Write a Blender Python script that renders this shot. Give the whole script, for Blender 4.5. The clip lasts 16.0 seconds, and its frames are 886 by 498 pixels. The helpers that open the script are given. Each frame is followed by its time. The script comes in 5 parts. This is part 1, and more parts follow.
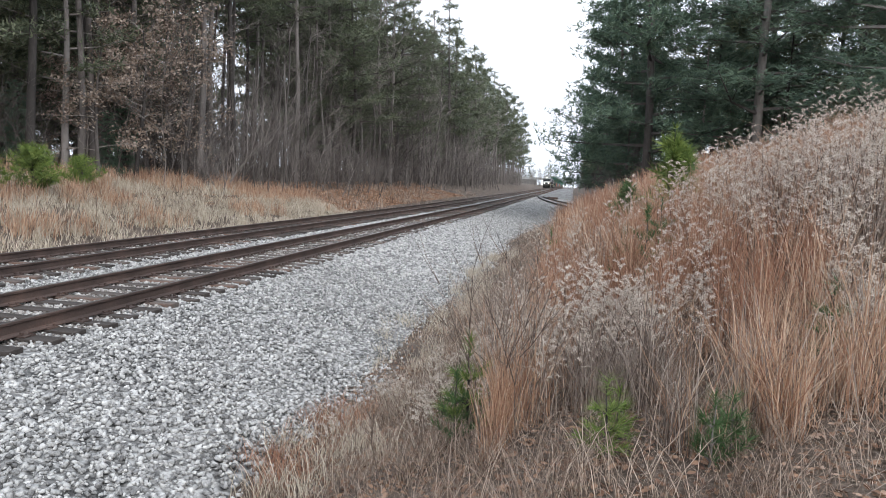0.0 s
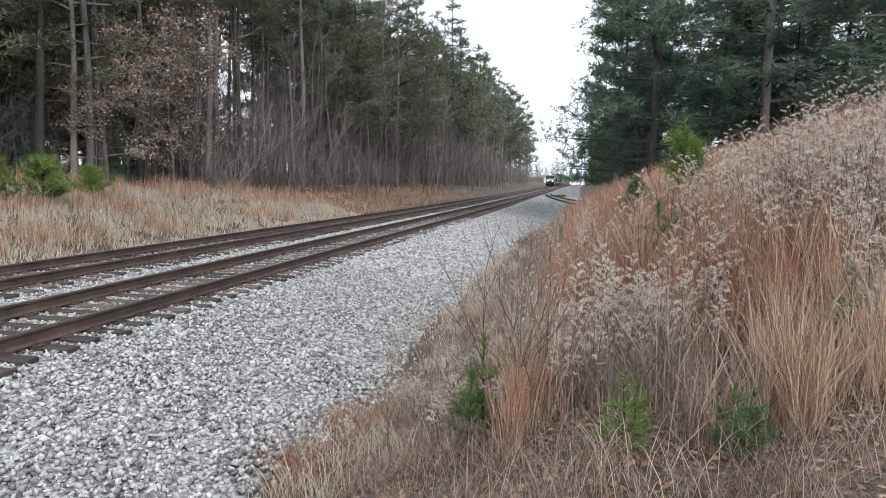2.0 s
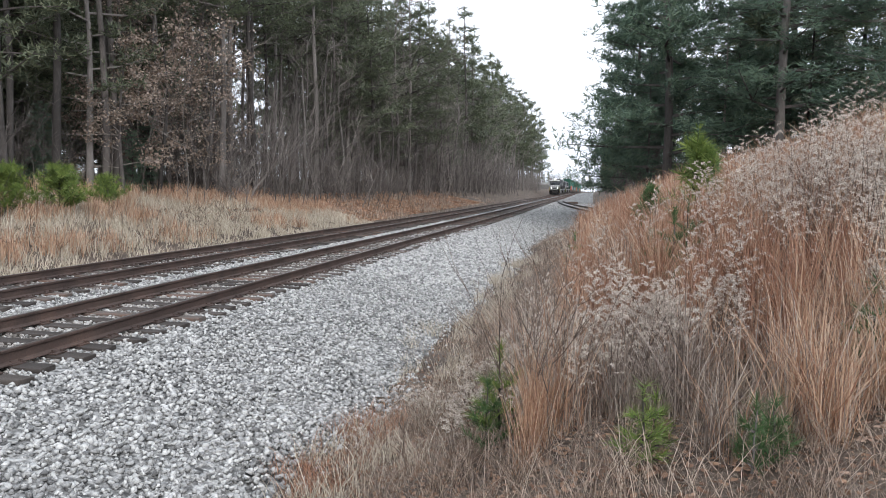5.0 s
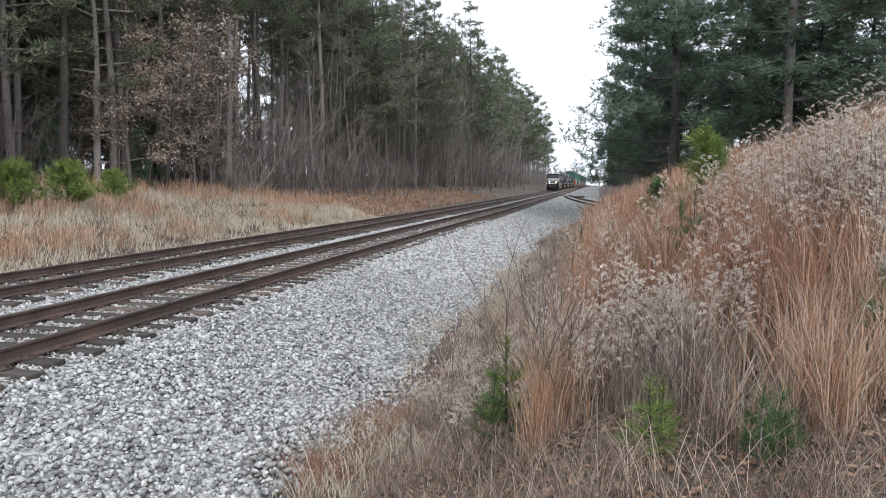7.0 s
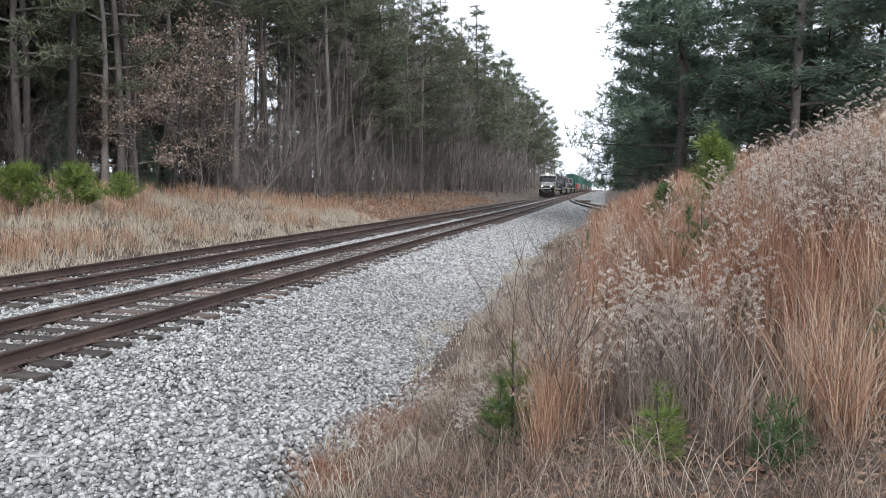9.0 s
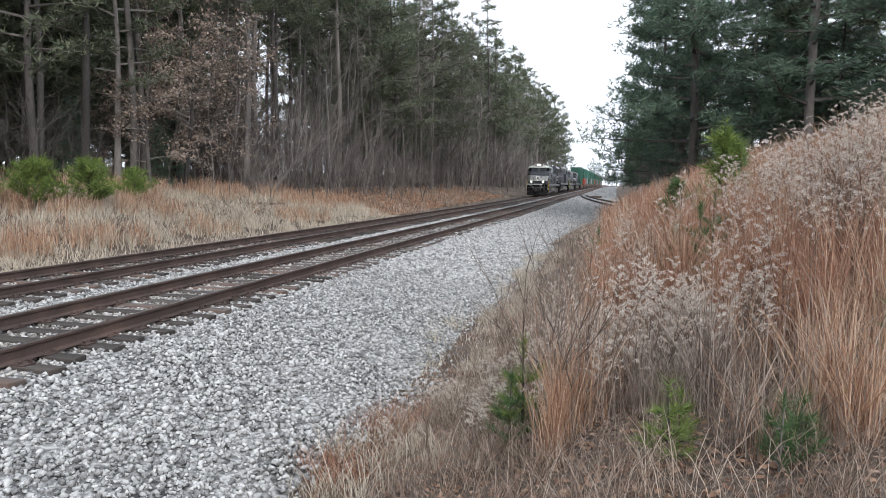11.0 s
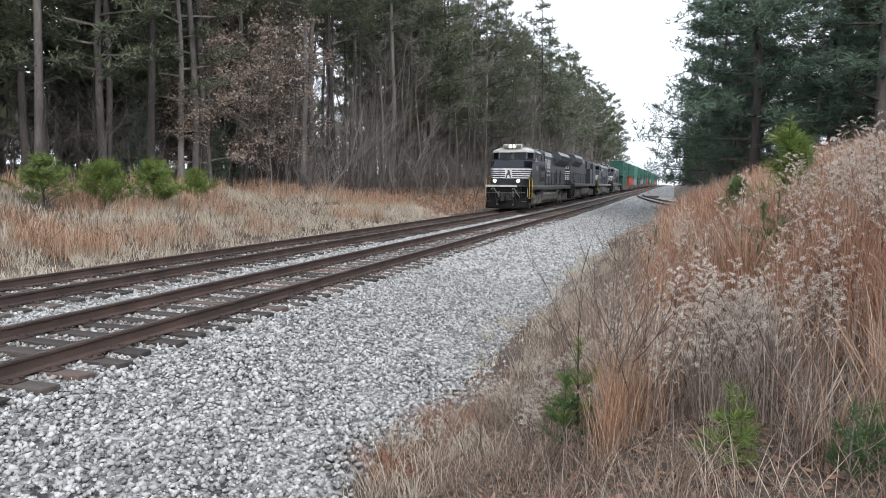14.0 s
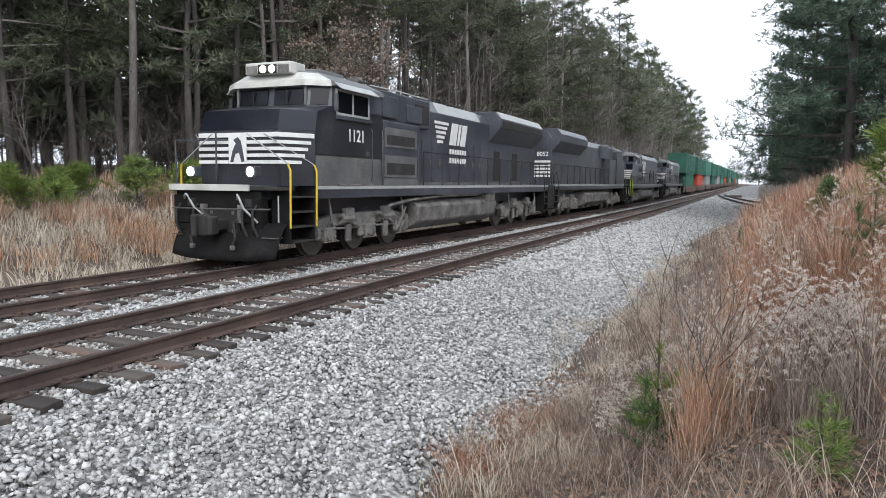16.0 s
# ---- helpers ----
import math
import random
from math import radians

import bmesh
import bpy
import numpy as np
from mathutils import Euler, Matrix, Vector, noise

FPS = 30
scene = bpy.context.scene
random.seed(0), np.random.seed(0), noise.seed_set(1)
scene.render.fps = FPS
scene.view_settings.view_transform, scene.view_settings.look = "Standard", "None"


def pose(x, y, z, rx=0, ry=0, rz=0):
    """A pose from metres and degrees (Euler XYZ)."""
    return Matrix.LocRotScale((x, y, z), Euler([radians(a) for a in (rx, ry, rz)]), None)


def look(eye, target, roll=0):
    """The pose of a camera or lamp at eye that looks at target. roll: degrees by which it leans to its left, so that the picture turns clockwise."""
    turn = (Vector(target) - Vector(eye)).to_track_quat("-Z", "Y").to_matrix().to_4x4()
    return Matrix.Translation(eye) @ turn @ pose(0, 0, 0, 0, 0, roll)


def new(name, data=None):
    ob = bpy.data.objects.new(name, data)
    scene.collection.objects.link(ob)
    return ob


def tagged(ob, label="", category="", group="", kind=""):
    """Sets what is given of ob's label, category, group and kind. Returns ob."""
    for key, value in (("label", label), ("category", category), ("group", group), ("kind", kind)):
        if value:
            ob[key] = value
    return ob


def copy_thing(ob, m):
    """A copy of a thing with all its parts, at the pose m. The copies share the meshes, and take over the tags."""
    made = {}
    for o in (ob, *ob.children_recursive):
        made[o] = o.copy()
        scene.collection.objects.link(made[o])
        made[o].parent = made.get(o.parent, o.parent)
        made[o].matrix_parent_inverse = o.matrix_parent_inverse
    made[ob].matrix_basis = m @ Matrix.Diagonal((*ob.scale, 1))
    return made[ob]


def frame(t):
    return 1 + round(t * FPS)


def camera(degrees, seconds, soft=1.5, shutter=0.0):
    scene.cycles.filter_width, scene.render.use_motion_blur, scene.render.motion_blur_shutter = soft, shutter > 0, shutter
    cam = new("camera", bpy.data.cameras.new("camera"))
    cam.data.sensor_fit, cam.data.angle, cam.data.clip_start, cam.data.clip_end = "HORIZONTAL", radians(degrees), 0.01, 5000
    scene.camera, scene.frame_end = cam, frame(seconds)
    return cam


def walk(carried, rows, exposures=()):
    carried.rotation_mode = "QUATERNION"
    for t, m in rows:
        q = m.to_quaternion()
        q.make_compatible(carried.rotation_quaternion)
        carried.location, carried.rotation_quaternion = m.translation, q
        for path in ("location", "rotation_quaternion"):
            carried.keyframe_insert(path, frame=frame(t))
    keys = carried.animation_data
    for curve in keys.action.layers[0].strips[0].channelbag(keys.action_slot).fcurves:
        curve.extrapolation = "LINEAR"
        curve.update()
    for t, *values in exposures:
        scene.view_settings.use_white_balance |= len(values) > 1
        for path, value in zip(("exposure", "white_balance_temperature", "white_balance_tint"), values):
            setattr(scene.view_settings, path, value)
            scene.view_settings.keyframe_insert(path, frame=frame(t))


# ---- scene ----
cam = camera(65.56, 16.0, soft=0.75)
PATH = [  # seconds, eye, turn to the left, tilt, lean
    (0.0, 0.058, 0.001, 1.842, 9.52, -5.50, 2.36),
    (0.5, 0.058, 0.022, 1.828, 8.03, -5.69, 2.27),
    (1.0, 0.047, 0.008, 1.822, 9.13, -4.72, 1.43),
    (1.5, 0.031, -0.013, 1.836, 9.33, -4.54, 1.30),
    (2.0, 0.031, 0.008, 1.836, 10.23, -5.49, 0.94),
    (2.5, 0.012, -0.011, 1.826, 10.67, -4.61, 1.33),
    (3.0, 0.003, -0.025, 1.842, 11.32, -4.52, 1.02),
    (3.2, -0.003, -0.020, 1.847, 11.05, -4.54, 0.61),
    (5.3, 0.001, 0.028, 1.839, 11.37, -5.08, 0.85),
    (5.5, 0.001, 0.028, 1.839, 12.11, -5.36, 0.55),
    (6.0, -0.001, 0.017, 1.839, 12.34, -5.25, 0.70),
    (6.5, 0.004, 0.013, 1.840, 11.66, -4.94, 1.04),
    (7.0, -0.000, 0.011, 1.842, 11.76, -5.36, 0.54),
    (7.5, 0.000, 0.014, 1.839, 11.65, -5.10, 1.10),
    (8.0, -0.003, 0.013, 1.839, 11.90, -4.75, 1.10),
    (8.5, -0.007, 0.011, 1.843, 11.88, -4.82, 0.97),
    (9.0, -0.010, 0.009, 1.843, 12.23, -5.03, 0.73),
    (9.2, -0.010, 0.009, 1.843, 12.09, -5.17, 0.73),
    (11.5, -0.012, 0.007, 1.844, 13.58, -5.46, 0.87),
    (12.0, -0.013, -0.021, 1.846, 14.14, -5.50, 0.94),
    (12.5, -0.016, 0.007, 1.845, 14.93, -5.68, 0.93),
    (13.0, -0.017, 0.013, 1.844, 15.84, -5.94, 0.84),
    (13.5, -0.027, 0.028, 1.842, 16.54, -5.68, 0.92),
    (14.0, -0.022, 0.003, 1.844, 17.51, -5.48, 0.64),
    (14.5, -0.027, -0.034, 1.850, 19.64, -5.36, 0.59),
    (15.0, -0.032, -0.022, 1.849, 21.20, -5.66, 0.64),
    (15.5, -0.042, -0.037, 1.851, 22.43, -5.77, 0.86),
    (16.0, -0.050, -0.048, 1.851, 23.56, -5.60, 0.59),
]
walk(cam, [(t, pose(x, y, z, 90 + tilt, 0, turn) @ pose(0, 0, 0, 0, 0, lean)) for t, x, y, z, turn, tilt, lean in PATH])

# ---- overcast daylight ----
world = bpy.data.worlds.new("overcast_sky")
world.use_nodes = True
scene.world = world
wn, wl = world.node_tree.nodes, world.node_tree.links
sky = wn.new("ShaderNodeTexSky")
sky.sky_type, sky.sun_disc = "NISHITA", False
sky.sun_elevation, sky.sun_rotation = radians(35), radians(150)
sky.air_density, sky.dust_density, sky.ozone_density = 1.0, 6.0, 1.0
grey = wn.new("ShaderNodeHueSaturation")
grey.inputs["Saturation"].default_value = 0.12
cloud = wn.new("ShaderNodeMix")
cloud.data_type = "RGBA"
cloud.inputs[0].default_value = 0.75
cloud.inputs[7].default_value = (9.0, 9.9, 11.3, 1)
wl.new(sky.outputs[0], grey.inputs["Color"])
wl.new(grey.outputs[0], cloud.inputs[6])
wl.new(cloud.outputs[2], wn["Background"].inputs["Color"])
wn["Background"].inputs["Strength"].default_value = 0.11
sun = new("sun", bpy.data.lights.new("sun", "SUN"))
sun.data.energy, sun.data.angle, sun.data.color = 0.8, radians(25), (1, 0.98, 0.95)
sun.matrix_world = look((8, -14, 13), (0, 0, 0))
scene.view_settings.exposure = 0.77


# ---- materials ----
def nodes_of(name, roughness=0.9, metallic=0.0):
    m = bpy.data.materials.new(name)
    m.use_nodes = True
    n, l = m.node_tree.nodes, m.node_tree.links
    b = n["Principled BSDF"]
    b.inputs["Roughness"].default_value, b.inputs["Metallic"].default_value = roughness, metallic
    return m, n, l, b


def ramp_of(n, stops):
    r = n.new("ShaderNodeValToRGB")
    e = r.color_ramp.elements
    while len(e) < len(stops):
        e.new(0.5)
    for k, (p, c) in zip(e, stops):
        k.position, k.color = p, (*c, 1)
    return r


def mottled(name, stops, scale=6.0, fine=60.0, roughness=0.9, metallic=0.0, bump=0.3, depth=0.01, vary="", stretch=(1, 1, 1), amount=0.35, translucent=0.0):
    """Two scales of noise through a colour ramp; vary: 'object' or 'island' shifts each piece."""
    m, n, l, b = nodes_of(name, roughness, metallic)
    tc = n.new("ShaderNodeTexCoord")
    mp = n.new("ShaderNodeMapping")
    mp.inputs["Scale"].default_value = stretch
    l.new(tc.outputs["Object"], mp.inputs["Vector"])
    big, small = n.new("ShaderNodeTexNoise"), n.new("ShaderNodeTexNoise")
    big.inputs["Scale"].default_value, small.inputs["Scale"].default_value = scale, fine
    big.inputs["Detail"].default_value, small.inputs["Detail"].default_value = 4, 3
    for k in (big, small):
        l.new(mp.outputs[0], k.inputs["Vector"])
    mix = n.new("ShaderNodeMix")
    mix.inputs[0].default_value = amount
    l.new(big.outputs["Fac"], mix.inputs[2])
    l.new(small.outputs["Fac"], mix.inputs[3])
    fac = mix.outputs[0]
    if vary:
        if vary == "object":
            src = n.new("ShaderNodeObjectInfo").outputs["Random"]
        else:
            src = n.new("ShaderNodeNewGeometry").outputs["Random Per Island"]
        add = n.new("ShaderNodeMath")
        add.operation = "MULTIPLY_ADD"
        add.inputs[1].default_value = 0.55
        l.new(src, add.inputs[0])
        sub = n.new("ShaderNodeMath")
        sub.operation = "SUBTRACT"
        sub.inputs[1].default_value = 0.275
        l.new(fac, sub.inputs[0])
        l.new(sub.outputs[0], add.inputs[2])
        fac = add.outputs[0]
    r = ramp_of(n, stops)
    l.new(fac, r.inputs[0])
    l.new(r.outputs[0], b.inputs["Base Color"])
    if bump:
        bp = n.new("ShaderNodeBump")
        bp.inputs["Strength"].default_value, bp.inputs["Distance"].default_value = bump, depth
        l.new(small.outputs["Fac"], bp.inputs["Height"])
        l.new(bp.outputs[0], b.inputs["Normal"])
    if translucent:
        t = n.new("ShaderNodeBsdfTranslucent")
        l.new(r.outputs[0], t.inputs["Color"])
        ms = n.new("ShaderNodeMixShader")
        ms.inputs[0].default_value = translucent
        l.new(b.outputs[0], ms.inputs[1])
        l.new(t.outputs[0], ms.inputs[2])
        l.new(ms.outputs[0], n["Material Output"].inputs["Surface"])
    return m


def plain(name, color, roughness=0.6, metallic=0.0, dirt=0.25):
    d = tuple(c * (1 - dirt) for c in color)
    return mottled(name, [(0.3, d), (0.6, color)], 2.5, 40, roughness, metallic, 0.05, 0.003)


M_EARTH = mottled("dry_grass_soil", [(0.3, (0.030, 0.021, 0.016)), (0.45, (0.075, 0.054, 0.041)), (0.58, (0.14, 0.106, 0.083)), (0.75, (0.24, 0.195, 0.155))], 0.9, 22, 0.95, 0, 0.8, 0.05, amount=0.5)
M_GRAVEL = mottled("ballast_gravel", [(0.40, (0.035, 0.034, 0.034)), (0.50, (0.16, 0.157, 0.152)), (0.62, (0.42, 0.415, 0.405))], 1.1, 13, 0.9, 0, 1.0, 0.05, amount=0.62)
M_CRIB = mottled("dirty_track_gravel", [(0.36, (0.030, 0.025, 0.022)), (0.50, (0.15, 0.133, 0.12)), (0.66, (0.34, 0.315, 0.295))], 4.0, 16, 0.95, 0, 1.0, 0.05, amount=0.6)
M_STONE = mottled("crushed_granite", [(0.16, (0.11, 0.108, 0.108)), (0.36, (0.25, 0.247, 0.242)), (0.6, (0.42, 0.415, 0.405)), (0.86, (0.60, 0.59, 0.575))], 14, 70, 0.85, 0, 0.4, 0.004, "island", amount=0.5)
M_CRIBSTONE = mottled("dirty_crushed_stone", [(0.16, (0.07, 0.062, 0.056)), (0.4, (0.21, 0.19, 0.174)), (0.65, (0.36, 0.335, 0.314)), (0.9, (0.56, 0.54, 0.52))], 3, 60, 0.9, 0, 0.4, 0.004, "island", amount=0.5)
M_RAIL = mottled("rusted_rail_steel", [(0.3, (0.038, 0.027, 0.024)), (0.55, (0.085, 0.057, 0.048)), (0.8, (0.17, 0.105, 0.080))], 1.5, 40, 0.75, 0.25, 0.2, 0.003)
M_RAILTOP = mottled("worn_rail_head", [(0.3, (0.10, 0.085, 0.08)), (0.7, (0.22, 0.20, 0.19))], 2, 50, 0.42, 0.8, 0.05, 0.002)
M_TIE = mottled("weathered_tie_wood", [(0.15, (0.020, 0.016, 0.014)), (0.4, (0.050, 0.040, 0.035)), (0.65, (0.10, 0.083, 0.073)), (0.9, (0.16, 0.085, 0.058))], 1.2, 30, 0.9, 0, 0.7, 0.012, "object", (0.4, 3, 1))
M_BARK = mottled("pine_bark", [(0.3, (0.045, 0.039, 0.036)), (0.55, (0.105, 0.091, 0.084)), (0.8, (0.19, 0.17, 0.158))], 2, 14, 0.95, 0, 0.8, 0.03, "object", (1, 1, 0.25))
M_TWIG = mottled("grey_brown_twigs", [(0.3, (0.10, 0.088, 0.079)), (0.6, (0.195, 0.172, 0.155)), (0.85, (0.30, 0.272, 0.25))], 1.0, 9, 0.95, 0, 0.2, 0.01, "object")
M_BRUSH = mottled("dark_brush_twigs", [(0.3, (0.070, 0.060, 0.055)), (0.6, (0.145, 0.125, 0.115)), (0.85, (0.25, 0.222, 0.205))], 1.0, 9, 0.95, 0, 0.2, 0.01, "object")
M_NEEDLE = mottled("pine_needles", [(0.15, (0.048, 0.062, 0.040)), (0.45, (0.098, 0.118, 0.072)), (0.75, (0.165, 0.180, 0.108))], 0.35, 3, 0.6, 0, 0, 0, "island", translucent=0.4)
M_NEEDLE_BLUE = mottled("bluish_pine_needles", [(0.15, (0.042, 0.074, 0.056)), (0.45, (0.085, 0.135, 0.095)), (0.75, (0.14, 0.195, 0.125))], 0.35, 3, 0.6, 0, 0, 0, "island", translucent=0.4)
M_YOUNG = mottled("young_pine_needles", [(0.2, (0.065, 0.105, 0.022)), (0.5, (0.135, 0.195, 0.042)), (0.8, (0.24, 0.30, 0.075))], 2, 9, 0.7, 0, 0, 0, "island", translucent=0.3)
M_DEADLEAF = mottled("dead_oak_leaves", [(0.2, (0.15, 0.108, 0.082)), (0.5, (0.28, 0.215, 0.172)), (0.8, (0.43, 0.355, 0.295))], 1, 8, 0.9, 0, 0, 0, "island", translucent=0.25)


# ---- mesh building ----
def part(name, bm, material, parent=None, label="", smooth=False):
    """Links a bmesh, or (vertices, faces), as one mesh object under a thing or a part."""
    me = bpy.data.meshes.new(name)
    if isinstance(bm, tuple):
        me.from_pydata(bm[0], [], bm[1])
    else:
        bm.to_mesh(me)
        bm.free()
    for k in material if isinstance(material, (list, tuple)) else (material,):
        me.materials.append(k)
    if smooth:
        me.shade_smooth()
    ob = new(name, me)
    if parent:
        ob.parent = parent
    if label:
        ob["label"] = label
    return ob


def thing(name, label, category, m=None, group="", kind=""):
    e = new(name)
    e.empty_display_size = 0.3
    if m is not None:
        e.matrix_basis = m
    return tagged(e, label, category, group, kind)


def box(bm, x0, x1, y0, y1, z0, z1, bevel=0.0, mat=0):
    r = bmesh.ops.create_cube(bm, size=1.0, matrix=Matrix.Translation(((x0 + x1) / 2, (y0 + y1) / 2, (z0 + z1) / 2)) @ Matrix.Diagonal((x1 - x0, y1 - y0, z1 - z0, 1)))
    vs = r["verts"]
    fs = {f for v in vs for f in v.link_faces}
    for f in fs:
        f.material_index = mat
    if bevel:
        es = list({e for v in vs for e in v.link_edges})
        bmesh.ops.bevel(bm, geom=es, offset=bevel, segments=2, affect="EDGES", profile=0.6)
    return vs


def prism(bm, outline, x0, x1, axis="x", bevel=0.0, mat=0):
    """Extrudes a 2D outline: axis x takes (y, z) pairs, y takes (x, z), z takes (x, y)."""
    def at(p, d):
        return {"x": (d, p[0], p[1]), "y": (p[0], d, p[1]), "z": (p[0], p[1], d)}[axis]
    a = [bm.verts.new(at(p, x0)) for p in outline]
    b = [bm.verts.new(at(p, x1)) for p in outline]
    k = len(outline)
    fs = [bm.faces.new(a), bm.faces.new(b[::-1])]
    for i in range(k):
        fs.append(bm.faces.new((a[i], b[i], b[(i + 1) % k], a[(i + 1) % k])))
    for f in fs:
        f.material_index = mat
    bmesh.ops.recalc_face_normals(bm, faces=fs)
    if bevel:
        bmesh.ops.bevel(bm, geom=list({e for f in fs for e in f.edges}), offset=bevel, segments=1, affect="EDGES")


def rod(bm, p, q, r0, r1=None, sides=6, mat=0):
    p, q = Vector(p), Vector(q)
    d = q - p
    m = Matrix.Translation((p + q) / 2) @ d.to_track_quat("Z", "Y").to_matrix().to_4x4()
    r = bmesh.ops.create_cone(bm, cap_ends=True, segments=sides, radius1=r0, radius2=r0 if r1 is None else r1, depth=d.length, matrix=m)
    for f in {f for v in r["verts"] for f in v.link_faces}:
        f.material_index = mat


class Heap:
    """Vertices and faces gathered fast for one mesh of many small pieces."""
    def __init__(self):
        self.v, self.f = [], []

    def add(self, vs, fs):
        k = len(self.v)
        self.v.extend(vs)
        self.f.extend([tuple(i + k for i in f) for f in fs])

    def limb(self, path, radii, sides=5):
        k = len(self.v)
        for j, (p, r) in enumerate(zip(path, radii)):
            p = Vector(p)
            d = (Vector(path[min(j + 1, len(path) - 1)]) - Vector(path[max(j - 1, 0)])).normalized()
            u = d.orthogonal().normalized()
            w = d.cross(u)
            for s in range(sides):
                a = 2 * math.pi * s / sides
                self.v.append(tuple(p + (u * math.cos(a) + w * math.sin(a)) * r))
        for j in range(len(path) - 1):
            for s in range(sides):
                a, b = k + j * sides + s, k + j * sides + (s + 1) % sides
                self.f.append((a, b, b + sides, a + sides))

    def mesh(self):
        return (self.v, self.f)


# ---- ground ----
GROUND = [(-900, 8), (-80, 3.6), (-32, 2.2), (-24, 1.5), (-20, 0.75), (-16.5, 0.05), (-14, -0.42), (-12.8, -0.55), (-11.8, -0.75), (-2.6, -0.98), (-2.0, -0.86), (-1.2, -0.5), (0, 0.1),
          (2.2, 1.05), (3, 1.45), (4, 1.9), (7, 2.7), (14, 3.3), (60, 4.4), (900, 8)]
NEAR_BANK = [(-2.6, -0.98), (-2.0, -0.84), (-1.2, -0.5), (0, 0.1), (1, 0.2), (2.2, 0.45), (4, 1.3), (7, 2.4), (14, 3.2), (60, 4.4)]
GX, GZ = [p[0] for p in GROUND], [p[1] for p in GROUND]


def bend(y):
    """How far the line swings to the right of straight at y metres."""
    y = np.maximum(y, 0.0)
    return 0.0165 * np.where(y < 60, y * y / 120, y - 30)


def rise(y):
    """The line's gentle climb, in metres, between 30 and 300 m."""
    y = np.clip(y, 30.0, 300.0) - 30
    return 0.0055 * np.where(y < 40, y * y / 80, y - 20)


def ease(a, b, v):
    k = min(1.0, max(0.0, (v - a) / (b - a)))
    return k * k * (3 - 2 * k)


def ground_z(x, y):
    x = x - float(bend(y))
    if -2.4 < x < 60:
        x2 = max(-2.4, x - 3.6 * ease(34, 66, y))
        z = float(np.interp(x2, GX, GZ))
        low = float(np.interp(x2, [p[0] for p in NEAR_BANK], [p[1] for p in NEAR_BANK]))
        z = low + (z - low) * ease(3.5, 8.0, y)
    else:
        z = float(np.interp(x, GX, GZ))
    if x < -13 or x > -2.4:
        k = min(1, abs(x + 7.7) / 5.3 - 0.99) if abs(x + 7.7) < 12 else 1
        z += max(k, 0) * (0.2 * noise.noise(Vector((x * 0.18, y * 0.16, 3.1))) + 0.07 * noise.noise(Vector((x * 0.9, y * 0.9, 7.7))))
    return z + float(rise(y))


def make_ground():
    xs = sorted(set([-900, -500, -250, -140, -90, -70, -55, -45, -38] + list(np.arange(-34, -12.5, 0.7)) + [-11.8, -8, -5] + list(np.arange(-2.9, 8, 0.35)) + list(np.arange(8, 26, 1.2)) + [30, 38, 50, 70, 110, 200, 450, 900]))
    ys = sorted(set([-300, -120, -50, -25, -14] + list(np.arange(-8, 45, 0.5)) + list(np.arange(45, 120, 2.0)) + list(np.arange(120, 460, 10)) + [500, 600, 800, 1100, 1600, 2500, 4000]))
    v = [(x + float(bend(y)), y, ground_z(x + float(bend(y)), y)) for y in ys for x in xs]
    w = len(xs)
    f = [(j * w + i, j * w + i + 1, (j + 1) * w + i + 1, (j + 1) * w + i) for j in range(len(ys) - 1) for i in range(w - 1)]
    tagged(part("ground", (v, f), M_EARTH, None, "", True), "dry grassy soil with dead leaves along the railway", "ground", kind="structure")


make_ground()

# ---- railway ----
NEAR_X, FAR_X, GAUGE = -7.03, -10.626, 1.51
BED = [(-13.6, -0.75), (-12.6, -0.36), (-12.1, -0.275), (-11.85, -0.238), (-9.4, -0.238), (-9.15, -0.268), (-8.75, -0.27), (-8.45, -0.268), (-8.25, -0.238), (-5.85, -0.238), (-5.6, -0.275), (-5.2, -0.33), (-3.7, -0.66), (-2.5, -1.0)]


def bed_z(x):
    return float(np.interp(x, [p[0] for p in BED], [p[1] for p in BED]))


def make_bed():
    xs = sorted(set([p[0] for p in BED] + list(np.arange(-13.2, -2.5, 0.2))))
    ys = list(np.arange(-12, 60, 0.4)) + list(np.arange(60, 200, 4)) + list(range(200, 1000, 25))
    v = []
    for y in ys:
        for x in xs:
            edge = 0.25 * noise.noise(Vector((0.4 * y, 2.0, 0))) if x > -3.2 else 0
            wide = ease(34, 66, y) if x > -5.1 else 0
            v.append((x + float(bend(y)) + edge + (x + 5.1) * 1.15 * wide, y, float(rise(y)) + bed_z(x) + wide * (-0.45 - bed_z(x)) * 0.8 + 0.025 * noise.noise(Vector((x * 1.7, y * 1.7, 0)))))
    w = len(xs)
    f = [(j * w + i, j * w + i + 1, (j + 1) * w + i + 1, (j + 1) * w + i) for j in range(len(ys) - 1) for i in range(w - 1)]
    ob = part("ballast_bed", (v, f), (M_GRAVEL, M_CRIB), None, "", True)
    mid = [(a + b) / 2 for a, b in zip(xs, xs[1:])]
    dirty = [1 if min(abs(a - NEAR_X), abs(a - FAR_X)) < 1.05 else 0 for a in mid]
    ob.data.polygons.foreach_set("material_index", dirty * (len(ys) - 1))
    tagged(ob, "pale grey crushed stone ballast bed under two tracks", "ballast", kind="structure")


RAIL_SHAPE = [(-0.07, -0.18), (0.07, -0.18), (0.068, -0.166), (0.016, -0.142), (0.011, -0.05), (0.034, -0.036), (0.036, -0.008), (0.026, 0.0), (-0.026, 0.0), (-0.036, -0.008), (-0.034, -0.036), (-0.011, -0.05), (-0.016, -0.142), (-0.068, -0.166)]


